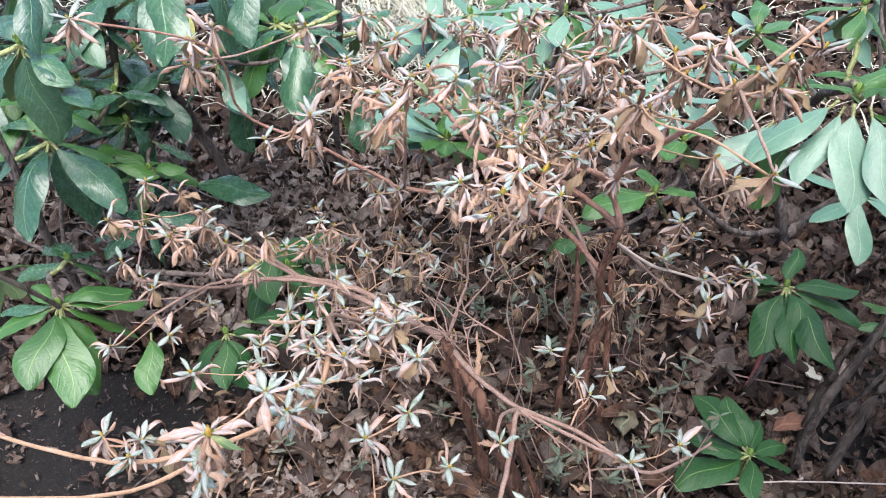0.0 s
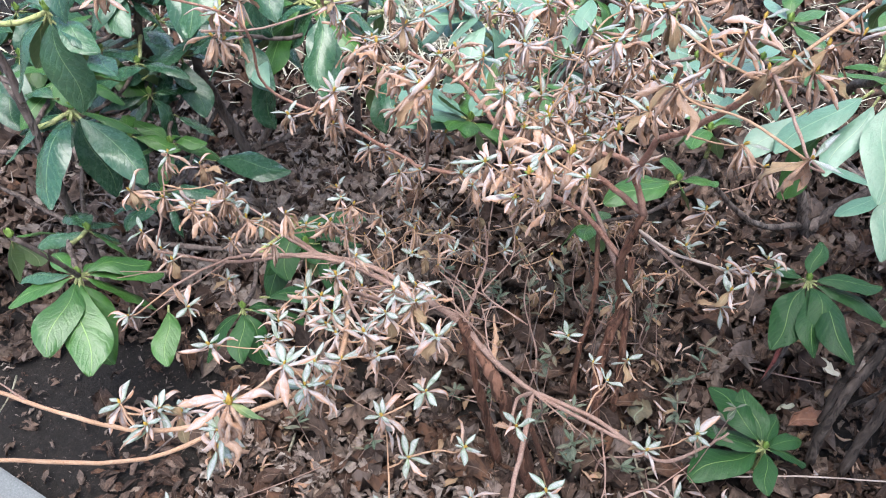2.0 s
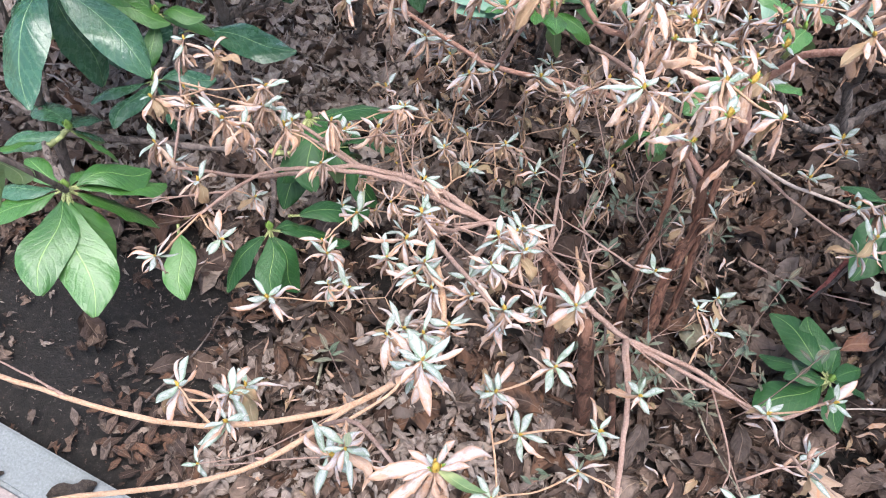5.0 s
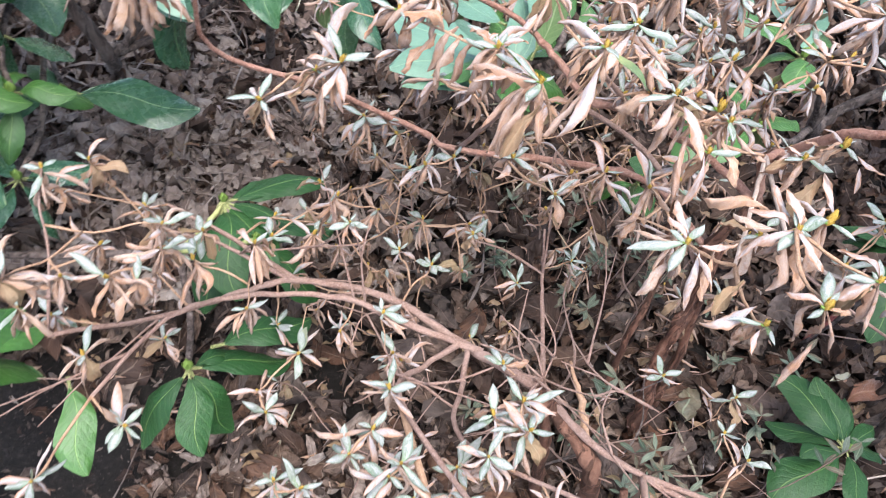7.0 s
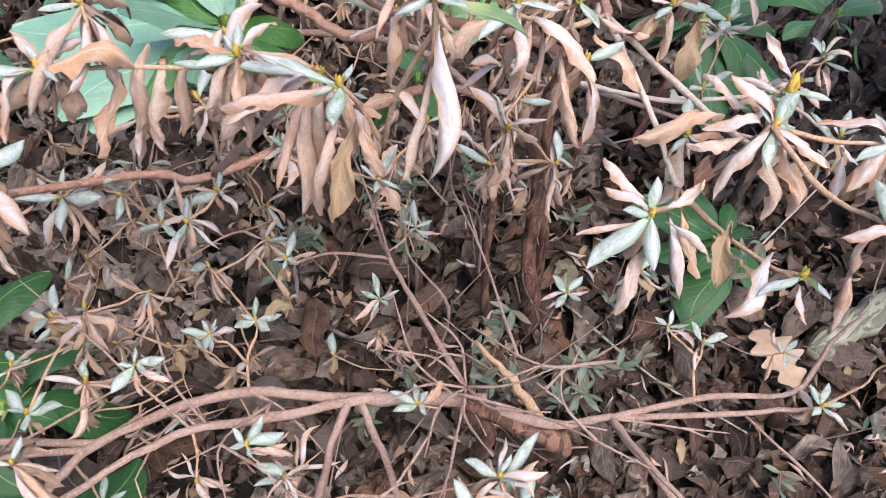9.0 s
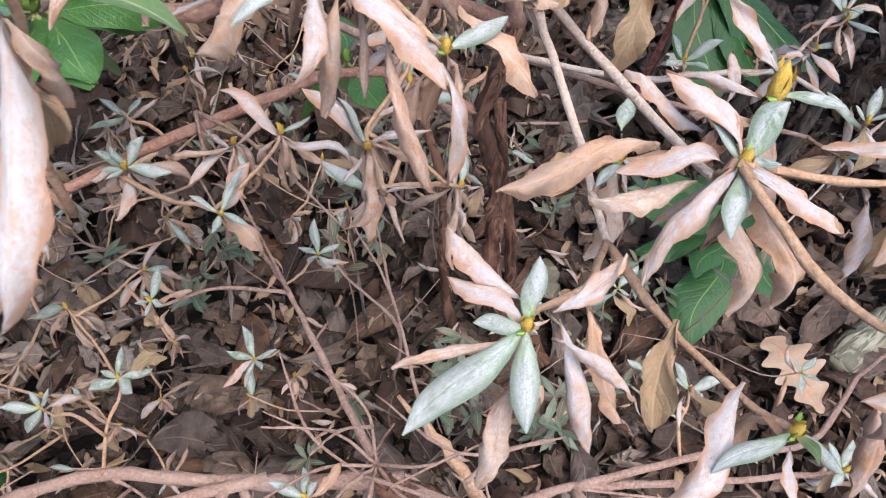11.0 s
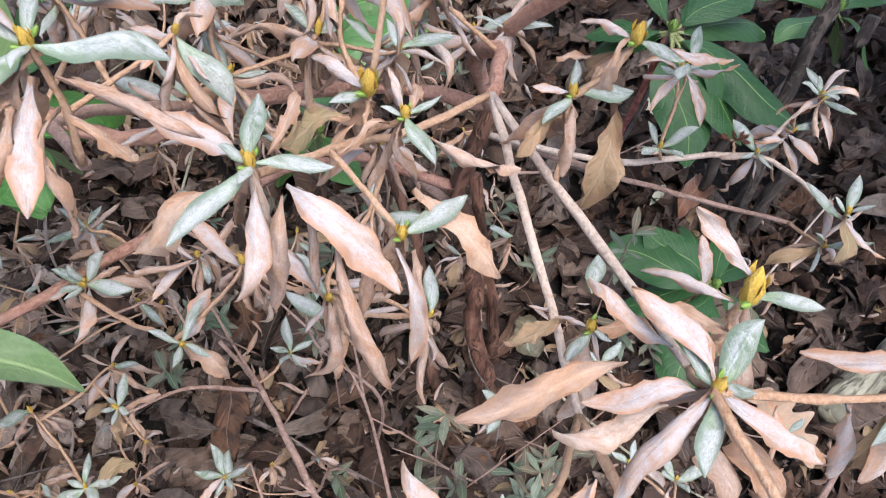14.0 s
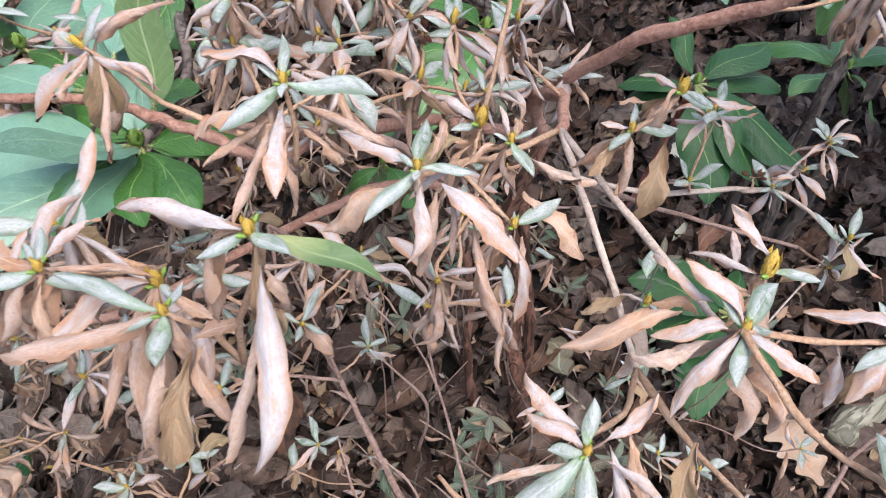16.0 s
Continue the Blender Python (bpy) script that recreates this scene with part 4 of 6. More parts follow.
azalea.shoot((0.081, 0.896, 0.656), [('g', 23, -3, 4), ('p', -16, -25, -35, -3, -1, -3), ('b', -5, -22, -28, 1, -5, -3), ('r', 17, -26, -10, 11, 8, 5), ('g', 3, 4, 3), ('b', -16, 0, -36, -5, 0, -6)], under=2)
azalea.shoot((0.178, 0.913, 0.634), [('g', 7, 7, 8), ('g', 21, -13, 0), ('g', -19, -3, 0), ('p', -11, 11, 2), ('b', -15, -18, -22, -1, -3, -4), ('o', -30, -2, -12, -8, -3, -4), ('o', -9, -30, -40, 18, -8, -10), ('r', 4, 14, 4, 17, 3, 6)], under=2)
azalea.shoot((0.197, 0.906, 0.655), [('g', 8, 1, 6), ('g', 3, -17, 2), ('p', -7, 19, 4), ('r', -18, 0, -4), ('p', 1, -36, -14, 6, -20, -3), ('p', 24, -27, -2, 8, -9, -1)], bud=0.012, under=2)
azalea.shoot((0.037, 0.810, 0.659), [('g', 14, 11, 6), ('g', -11, 8, 4), ('g', -41, -1, -2), ('g', -17, -20, -4), ('p', -1, 33, 0, 4, 6, 0), ('p', -7, 23, 3), ('p', 36, -1, 0, 9, -1, -2), ('p', 15, -31, -6, 4, -6, -2), ('b', -33, 13, -4, -4, -1, -2), ('p', -3, -36, -25, 10, -3, -4), ('r', 10, -32, -22, 23, -3, -10), ('b', -31, -22, -30, -7, -8, -10), ('r', -8, -16, -20, 1, -5, -4)], start=(0.101, 0.827, 0.608), under=2)
azalea.shoot((0.073, 0.749, 0.655), [('g', -23, 6, -3), ('p', -10, -16, -10, -3, -2, -2), ('g', 1, -15, 0), ('f', -3, -9, 2), ('p', -34, 8, -18, 2, 16, -4), ('o', -18, 22, -25, 5, 39, -10), ('o', -3, 6, -30, -4, 24, -16), ('b', 11, -29, -24, 35, -8, -10)], start=(0.101, 0.827, 0.608), under=2)
azalea.shoot((0.119, 0.844, 0.624), [('g', -14, -3, -2), ('g', 2, -8, 0), ('p', -5, 11, 0), ('p', -1, -9, -12), ('g', 24, 18, -2, 11, 9, -3), ('o', -23, 14, -10, -1, 9, -5), ('r', 17, -15, -8)], under=2)
azalea.shoot((-0.026, 0.899, 0.745), [('p', -24, 32, 2), ('f', 21, -30, -8, 5, -4, -2), ('g', 4, -14, 2), ('g', -14, 4, -6), ('p', -26, -39, -45, -1, -5, -9), ('b', -35, -32, -48, -5, -8, -20), ('g', 1, 0, 5), ('r', 2, -13, -30, -1, -8, -8)], bud=0.008, start=(-0.037, 0.910, 0.656), under=2)
azalea.shoot((-0.052, 0.922, 0.694), [('g', -21, 30, 4), ('g', 10, 5, 2), ('g', -18, 3, -2), ('b', -46, 12, -8), ('b', -33, -22, -45, -4, -5, -10), ('o', -24, -28, -48, 1, -11, -12), ('r', 18, -16, -3, 3, -10, -7), ('r', -1, -30, -30, 3, -13, -9), ('g', -11, -11, -8)], start=(-0.037, 0.910, 0.656), under=2)
azalea.shoot((0.024, 0.968, 0.712), [('g', 9, 13, 8), ('g', -28, -3, -6), ('g', 24, -24, -2), ('g', -7, -11, 6), ('g', -6, 8, 6), ('p', -16, 30, 0), ('p', -23, -27, -22, -3, -4, -6), ('b', 20, -40, -12, 1, -7, -6), ('b', -40, -23, -30, -11, -8, -8), ('b', -38, -5, -15, -11, -6, -8), ('b', -18, -25, -40, -2, -12, -10), ('r', -34, 11, -10, -10, -4, -6), ('r', 4, -26, -26, -2, -15, -10)], under=2)
azalea.shoot((-0.076, 0.963, 0.690), [('g', -19, 1, 2), ('g', 7, 10, 6), ('p', 23, 10, 4), ('b', 29, -19, -10), ('b', -24, -8, -14), ('b', 6, -2, -30), ('r', -15, -2, -32), ('g', 0, 11, 2), ('r', -16, 26, -6), ('b', -10, -4, -44)], under=2)
azalea.shoot((-0.146, 0.995, 0.693), [('g', -22, 6, 4), ('p', 25, 10, 2), ('g', 3, -13, 2), ('p', -26, -10, -18), ('b', -27, 3, -20), ('g', 1, 11, 4), ('r', 32, -18, -4), ('b', -5, -1, -24), ('p', -1, 23, 2)], under=2)
azalea.shoot((-0.206, 1.047, 0.589), [('p', 34, 71, 6), ('g', 9, -15, 0), ('b', 30, -3, -8), ('b', -22, -1, -20), ('b', 6, -35, -34, 7, -4, -8), ('p', -18, 18, 0), ('o', -24, -7, -40, -5, 3, -8)], under=2)
azalea.shoot((-0.083, 0.967, 0.683), [('g', -16, 9, 4), ('g', 25, -22, 0), ('p', 30, 15, 4), ('p', 11, 16, 4), ('b', -40, 5, -34, -14, 23, -6), ('b', -23, 6, -40, -5, 21, -8), ('r', -58, 11, -34, -34, 27, -8), ('b', -10, -12, -30), ('b', -40, 16, -36, -17, 34, -6)], under=2)
azalea.shoot((-0.047, 0.947, 0.672), [('p', -46, 1, 0), ('p', -7, -46, -10), ('b', -38, -39, -30), ('b', -21, -33, -34), ('b', -40, -24, -26), ('g', 1, -12, 6), ('p', -21, 1, 4), ('r', 13, -31, -4)], bud=0.011, under=2)
azalea.shoot((0.084, 0.735, 0.698), [('g', 8, 22, 6), ('g', -12, -5, -4), ('p', -18, 14, -2), ('g', 10, 8, 4), ('r', 17, -3, -6), ('b', 8, -18, -24)], start=(0.102, 0.805, 0.681), bud=0.011, under=2)
azalea.shoot((0.149, 0.768, 0.675), [('p', -14, 29, -4), ('p', -22, -7, -32, -13, 13, -8), ('g', 4, 14, 4), ('g', -24, 3, 0), ('p', 15, 0, -2), ('b', -4, -22, -30), ('g', -6, 5, 4), ('p', -26, -5, -12)], start=(0.102, 0.805, 0.681), under=2)
azalea_low.shoot((-0.140, 0.430, 0.675), [('f', 30, -10, -3), ('p', -16, 8, 5), ('p', -20, -14, -5), ('p', -29, -24, -8), ('p', -35, -2, 2), ('b', -12, -16, -25), ('b', -3, -16, -30), ('b', 13, -10, -24), ('p', 11, 18, 2), ('g', 5, 13, 7), ('p', -38, -7, 0), ('p', 30, 13, -7), ('g', -6, 6, 7), ('r', 7, -13, -29), ('p', -18, -8, 0), ('p', 20, 4, -2)], bud=0.012, under=6)
azalea.tuft((-0.067, 1.057, 0.472), 0.90, 3, 2, 2, fine=True)
azalea.tuft((-0.121, 1.106, 0.454), 0.90, 3, 2, 3, fine=True)
azalea.tuft((-0.105, 1.099, 0.408), 0.90, 3, 2, 2, fine=True)
azalea.tuft((0.018, 0.983, 0.503), 0.90, 4, 2, 2, fine=True)
azalea.tuft((0.016, 1.102, 0.459), 0.90, 4, 3, 2, fine=True)
azalea.tuft((-0.003, 1.066, 0.464), 0.90, 4, 3, 2, fine=True)
azalea.tuft((-0.003, 1.064, 0.466), 0.90, 3, 3, 1, fine=True)
azalea.tuft((-0.253, 1.016, 0.581), 1.05, 3, 5, 9)
azalea.tuft((-0.186, 1.025, 0.618), 1.05, 3, 5, 9)
azalea.tuft((-0.065, 0.993, 0.669), 1.05, 3, 5, 9)
azalea.tuft((0.101, 1.045, 0.580), 1.05, 3, 5, 9)
azalea.tuft((0.149, 1.041, 0.580), 1.05, 3, 5, 9)
azalea.tuft((0.107, 1.062, 0.614), 0.95, 3, 5, 4)
azalea.tuft((0.177, 1.075, 0.572), 0.95, 3, 5, 4)
azalea.tuft((0.211, 1.030, 0.583), 0.95, 3, 5, 4)
azalea.tuft((0.170, 1.006, 0.585), 0.95, 3, 5, 4)
azalea.tuft((0.177, 1.030, 0.563), 0.95, 3, 5, 4)
azalea.tuft((0.324, 0.927, 0.463), 0.90, 4, 3, 1)
azalea.tuft((0.420, 0.882, 0.487), 0.90, 4, 3, 1)
azalea.tuft((0.374, 0.885, 0.461), 0.90, 4, 3, 1)
azalea.tuft((0.360, 0.818, 0.483), 0.90, 4, 3, 1)
azalea.tuft((0.342, 0.942, 0.517), 0.90, 4, 3, 1)
azalea.tuft((0.436, 0.882, 0.471), 0.90, 4, 3, 1)
azalea.tuft((0.367, 0.954, 0.483), 0.90, 4, 3, 1)
azalea.tuft((0.405, 0.880, 0.463), 0.95, 2, 6, 2)
azalea.tuft((0.353, 0.815, 0.457), 0.95, 2, 6, 2)
azalea.tuft((-0.438, 0.928, 0.794), 1.10, 3, 6, 8)
azalea.tuft((-0.325, 0.996, 0.739), 1.10, 3, 6, 8)
azalea.tuft((-0.321, 1.073, 0.725), 1.10, 3, 6, 8)
azalea.tuft((-0.191, 1.081, 0.728), 1.10, 3, 6, 8)
azalea.tuft((-0.119, 1.008, 0.704), 1.10, 3, 6, 8)
azalea.tuft((-0.087, 1.050, 0.711), 1.10, 3, 6, 8)
azalea.tuft((-0.066, 1.097, 0.710), 1.10, 3, 6, 8)
azalea.tuft((-0.023, 1.139, 0.722), 1.10, 3, 6, 8)
azalea.tuft((0.105, 1.111, 0.727), 1.10, 3, 6, 8)
azalea.tuft((0.159, 0.984, 0.746), 1.10, 3, 6, 8)
azalea.tuft((0.179, 0.931, 0.757), 1.10, 3, 6, 8)
azalea.tuft((-0.127, 1.175, 0.708), 1.10, 3, 6, 8)
azalea.tuft((0.060, 1.105, 0.712), 1.10, 3, 6, 8)
azalea.tuft((-0.018, 1.065, 0.677), 1.10, 3, 6, 8)
azalea.tuft((0.076, 1.035, 0.703), 1.10, 3, 6, 8)
azalea.tuft((0.131, 1.144, 0.731), 1.10, 3, 6, 8)
azalea.tuft((0.205, 1.040, 0.763), 1.10, 3, 6, 8)
azalea.tuft((0.204, 0.822, 0.846), 1.05, 1, 3, 6, kinds='bbpro')
azalea.tuft((0.258, 0.840, 0.812), 1.10, 1, 3, 6, kinds='bbpro')
azalea.tuft((0.287, 0.815, 0.825), 1.07, 1, 3, 6, kinds='bbpro')
azalea.tuft((0.392, 0.804, 0.837), 1.10, 1, 3, 6, kinds='bbpro')
azalea.tuft((0.271, 0.550, 0.852), 0.89, 1, 3, 6, kinds='bbpro')
azalea.tuft((0.312, 0.795, 0.800), 1.07, 1, 3, 6, kinds='bbpro')
azalea.tuft((0.352, 0.783, 0.807), 1.07, 1, 3, 6, kinds='bbpro')
azalea.tuft((0.243, 0.897, 0.833), 1.15, 1, 3, 6, kinds='bbpro')
azalea.tuft((0.301, 0.933, 0.820), 1.21, 1, 3, 6, kinds='bbpro')
azalea.tuft((0.178, 0.607, 0.877), 0.91, 1, 3, 6, kinds='bbpro')
azalea.tuft((0.334, 0.803, 0.809), 1.08, 1, 3, 6, kinds='bbpro')
azalea.tuft((0.271, 0.828, 0.794), 1.10, 1, 3, 6, kinds='bbpro')
azalea.tuft((0.362, 0.800, 0.826), 1.08, 1, 3, 6, kinds='bbpro')
azalea.tuft((0.313, 0.854, 0.828), 1.13, 1, 3, 6, kinds='bbpro')
azalea_low.tuft((-0.436, 0.991, 0.519), 0.95, 2, 2, 11, kinds='bborb')
azalea_low.tuft((-0.426, 1.064, 0.450), 0.95, 2, 2, 11, kinds='bborb')
azalea_low.tuft((-0.336, 0.945, 0.502), 0.95, 2, 2, 11, kinds='bborb')
azalea_low.tuft((-0.336, 0.947, 0.469), 0.95, 2, 2, 11, kinds='bborb')
azalea_low.tuft((-0.433, 0.859, 0.544), 0.95, 2, 2, 11, kinds='bborb')
azalea_low.tuft((-0.460, 0.903, 0.436), 0.95, 2, 2, 11, kinds='bborb')
azalea_low.tuft((-0.327, 1.044, 0.363), 0.95, 2, 2, 11, kinds='bborb')
azalea_low.tuft((-0.269, 0.908, 0.424), 0.95, 2, 2, 11, kinds='bborb')
azalea_low.tuft((-0.405, 0.867, 0.417), 0.95, 2, 2, 11, kinds='bborb')
azalea_low.tuft((-0.427, 0.760, 0.408), 0.95, 4, 5, 3)
azalea_low.tuft((-0.360, 0.937, 0.320), 0.95, 4, 5, 3)
azalea_low.tuft((-0.374, 0.820, 0.372), 0.95, 4, 5, 3)
azalea_low.tuft((-0.223, 0.902, 0.348), 0.95, 4, 5, 3)
azalea_low.tuft((-0.298, 0.712, 0.418), 0.95, 4, 5, 3)
azalea_low.tuft((-0.241, 0.758, 0.387), 0.95, 4, 5, 3)
azalea_low.tuft((-0.149, 0.736, 0.449), 0.95, 4, 5, 3)
azalea_low.tuft((-0.147, 0.799, 0.475), 0.95, 4, 5, 3)
azalea_low.tuft((-0.144, 0.562, 0.570), 0.95, 4, 7, 6)
azalea_low.tuft((-0.076, 0.626, 0.556), 0.95, 4, 7, 6)
azalea_low.tuft((-0.140, 0.600, 0.493), 0.92, 4, 6, 6)
azalea_low.tuft((-0.354, 0.587, 0.449), 0.92, 4, 6, 6)
azalea_low.tuft((-0.307, 0.583, 0.450), 0.92, 4, 6, 6)
azalea_low.tuft((-0.300, 0.545, 0.473), 0.92, 4, 6, 6)
azalea_low.tuft((-0.305, 0.620, 0.397), 0.92, 4, 6, 6)
azalea_low.tuft((-0.073, 0.739, 0.474), 0.92, 4, 6, 6)
azalea_low.tuft((-0.038, 0.757, 0.479), 0.92, 4, 6, 6)
azalea_low.tuft((-0.002, 0.664, 0.518), 0.92, 4, 6, 6)
azalea_low.tuft((-0.196, 0.499, 0.541), 0.92, 4, 6, 6)
azalea_low.tuft((0.050, 0.600, 0.300), 0.95, 5, 2, 1)
azalea_low.tuft((0.120, 0.489, 0.504), 0.95, 4, 6, 4)
azalea_low.tuft((0.288, 0.594, 0.344), 1.0, 5, 3, 2)
azalea_low.tuft((-0.396, 0.653, 0.117), 0.85, 4, 1, 0)
azalea_low.tuft((-0.052, 0.549, 0.334), 0.95, 5, 2, 1)
azalea_low.tuft((-0.209, 0.514, 0.491), 1.10, 4, 7, 4)
azalea_low.tuft((-0.062, 0.643, 0.376), 1.05, 5, 2, 2)
azalea_low.tuft((-0.029, 0.604, 0.370), 1.05, 5, 2, 2)
azalea_low.tuft((0.038, 0.588, 0.423), 1.05, 5, 2, 2)
azalea_low.tuft((0.097, 0.650, 0.387), 1.05, 5, 2, 2)
azalea_low.tuft((0.265, 0.670, 0.335), 1.05, 5, 2, 2)
azalea_low.tuft((0.314, 0.661, 0.387), 1.05, 5, 2, 2)
azalea_low.tuft((0.268, 0.867, 0.284), 0.85, 4, 2, 1)
azalea_low.tuft((0.178, 0.888, 0.303), 0.85, 4, 2, 1)
azalea_low.tuft((0.222, 0.773, 0.341), 0.85, 4, 2, 1)
azalea_low.tuft((0.204, 0.801, 0.345), 0.85, 4, 2, 1)
azalea_low.tuft((0.421, 0.716, 0.148), 0.85, 4, 2, 1)
azalea_low.tuft((-0.255, 1.038, 0.361), 0.85, 5, 1, 1, fine=True)
azalea_low.tuft((-0.175, 0.972, 0.471), 0.85, 5, 1, 1, fine=True)
azalea_low.tuft((-0.077, 1.021, 0.330), 0.85, 5, 1, 1, fine=True)
azalea_low.tuft((-0.118, 1.011, 0.374), 0.85, 5, 1, 1, fine=True)
azalea_low.tuft((-0.032, 1.039, 0.365), 0.85, 5, 1, 1, fine=True)
azalea_low.tuft((-0.003, 0.947, 0.404), 0.85, 5, 1, 1, fine=True)
azalea_low.tuft((-0.144, 0.905, 0.417), 0.85, 5, 1, 1, fine=True)
azalea_low.tuft((-0.250, 0.979, 0.272), 0.85, 5, 1, 1, fine=True)
azalea_low.tuft((-0.024, 0.868, 0.379), 0.85, 5, 1, 1, fine=True)
azalea_low.tuft((0.073, 0.997, 0.372), 0.85, 5, 1, 1, fine=True)
azalea_low.tuft((-0.043, 0.763, 0.471), 1.05, 5, 3, 3, fine=True)
azalea_low.tuft((-0.203, 1.060, 0.426), 0.90, 2, 1, 1)
azalea.tuft((0.069, 0.925, 0.582), 0.90, 1, 3, 9, kinds='bbbr')
azalea.tuft((0.109, 0.908, 0.536), 0.90, 1, 3, 9, kinds='bbbr')
azalea.tuft((0.077, 0.937, 0.527), 0.90, 1, 3, 9, kinds='bbbr')
azalea_low.tuft((-0.180, 0.756, 0.448), 0.85, 3, 5, 5, kinds='bbrp')
azalea_low.tuft((-0.091, 0.710, 0.457), 0.85, 3, 5, 5, kinds='bbrp')
azalea_low.tuft((-0.024, 0.696, 0.467), 0.85, 3, 5, 5, kinds='bbrp')
azalea_low.tuft((-0.114, 0.665, 0.466), 0.85, 3, 5, 5, kinds='bbrp')
azalea_low.tuft((-0.070, 0.658, 0.483), 0.85, 3, 5, 5, kinds='bbrp')
azalea_low.tuft((-0.219, 0.747, 0.398), 0.85, 3, 5, 5, kinds='bbrp')
azalea.tuft((0.060, 0.985, 0.534), 0.95, 1, 3, 7, kinds='bbbr')
azalea.tuft((0.124, 0.966, 0.545), 0.95, 1, 3, 7, kinds='bbbr')
azalea.tuft((-0.067, 1.050, 0.575), 0.95, 1, 3, 7, kinds='bbbr')
azalea.tuft((-0.101, 1.050, 0.583), 0.95, 1, 3, 7, kinds='bbbr')
azalea.tuft((-0.337, 0.998, 0.704), 1.05, 1, 2, 10, kinds='bbr')
azalea.tuft((-0.324, 1.001, 0.698), 1.05, 1, 2, 10, kinds='bbr')
azalea.tuft((-0.194, 1.084, 0.555), 1.05, 1, 2, 10, kinds='bbr')
azalea.tuft((-0.202, 1.071, 0.537), 1.05, 1, 2, 10, kinds='bbr')
azalea.tuft((0.218, 0.863, 0.748), 1.05, 1, 2, 10, kinds='bbr')
azalea.tuft((0.242, 0.836, 0.749), 1.05, 1, 2, 10, kinds='bbr')
azalea_low.tuft((-0.377, 0.902, 0.484), 1.00, 1, 2, 13, kinds='bbbr')
azalea_low.tuft((-0.356, 0.904, 0.474), 1.00, 1, 2, 13, kinds='bbbr')
azalea_low.tuft((-0.265, 0.977, 0.431), 1.00, 1, 2, 13, kinds='bbbr')
azalea_low.tuft((-0.338, 0.934, 0.482), 1.00, 1, 2, 13, kinds='bbbr')
azalea_low.tuft((-0.184, 1.086, 0.373), 1.00, 1, 2, 13, kinds='bbbr')
azalea_low.tuft((-0.137, 1.082, 0.355), 1.00, 1, 2, 13, kinds='bbbr')
azalea_low.tuft((-0.399, 0.878, 0.522), 1.00, 1, 2, 13, kinds='bbbr')
azalea_low.tuft((-0.320, 0.957, 0.433), 1.00, 1, 2, 13, kinds='bbbr')
azalea_low.tuft((-0.081, 1.093, 0.324), 1.00, 1, 2, 13, kinds='bbbr')
azalea_low.tuft((-0.023, 1.092, 0.316), 1.00, 1, 2, 13, kinds='bbbr')
azalea_low.tuft((-0.209, 1.024, 0.385), 1.00, 1, 2, 13, kinds='bbbr')
rhododendron.whorl((-0.592, 0.912, 0.330), [('v', 64, -142, -71), ('v', 4, -137, -42), ('v', -95, -56, -29), ('v', 98, 73, -56), ('v', -71, 54, -10), ('v', 41, -55, -147), ('v', 91, 28, -97), ('v', 151, -81, -108, 126, 13, -67), ('d', -98, -11, -19), ('v', 19, 76, -44), ('v', 80, 76, -34)])
rhododendron.whorl((-0.620, 1.075, 0.530), [('d', 12, -148, -86), ('d', 128, -67, -86), ('d', 41, -19, -153), ('d', -97, -65, -69), ('d', -84, 10, -54), ('v', 79, 49, -72), ('d', -105, 47, -8, -18, 2, 16)])
rhododendron.whorl((-0.563, 1.007, 0.722), [('d', 83, -43, -37), ('d', 15, -16, -145), ('d', -51, -44, -103), ('d', 29, 68, -124, 34, 0, -50), ('d', -45, 3, -89), ('d', -65, 76, 5), ('d', 40, -30, -3, 9, 41, 83), ('d', 87, -51, -31, 3, 0, -14), ('d', 111, -69, -53, 40, 1, -55)])
rhododendron_tall.whorl((-0.428, 1.243, 0.774), [('d', 8, -135, -129), ('d', -84, -36, -123), ('d', -156, -188, -88, -160, -91, 1), ('d', -119, -169, -114, -86, -56, -42), ('d', 87, 18, -191), ('d', 57, 17, -141), ('y', 37, -85, -127, 6, -26, -82), ('d', 2, -124, -141, -38, -23, -27), ('d', 121, -59, -130, 97, 22, -40), ('d', -63, -173, -115, -116, -95, -80)], size=0.15)
rhododendron_tall.whorl((-0.278, 1.344, 0.610), [('d', 28, -126, -114), ('d', 110, 34, -77), ('d', 61, 10, -89), ('d', -58, -17, -80), ('d', -106, -19, -59), ('d', 72, 60, -34), ('d', 25, -112, -110, 8, 4, -7)])
rhododendron_tall.whorl((-0.402, 1.266, 0.578), [('d', 69, -60, -68), ('d', -59, -20, -78), ('d', 47, -18, -168), ('s', 64, -72, -56, 16, 5, -12), ('d', -91, 10, -40)])
rhododendron_tall.whorl((-0.628, 1.341, 0.412), [('d', 38, -1, -101), ('d', 97, 41, -113, 40, -1, -42), ('d', -91, -31, -29), ('d', 66, 73, -19), ('d', -51, -28, -82), ('d', 58, 114, 59, -14, 11, 24)])
rhododendron_tall.whorl((-0.557, 1.375, 0.247), [('d', 185, -21, -6), ('d', -94, -24, -24), ('v', -61, 65, -10)])
rhododendron_tall.whorl((-0.182, 1.482, 0.548), [('d', -94, -17, -84), ('d', 58, 61, -55), ('v', -32, 28, -79), ('v', -2, 90, -8), ('d', 85, 11, -92), ('d', -57, 82, 5), ('d', 45, 89, 5)])
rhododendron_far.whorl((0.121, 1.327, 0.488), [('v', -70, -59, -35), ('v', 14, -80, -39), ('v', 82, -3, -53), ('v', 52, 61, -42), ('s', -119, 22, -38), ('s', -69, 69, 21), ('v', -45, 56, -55)])
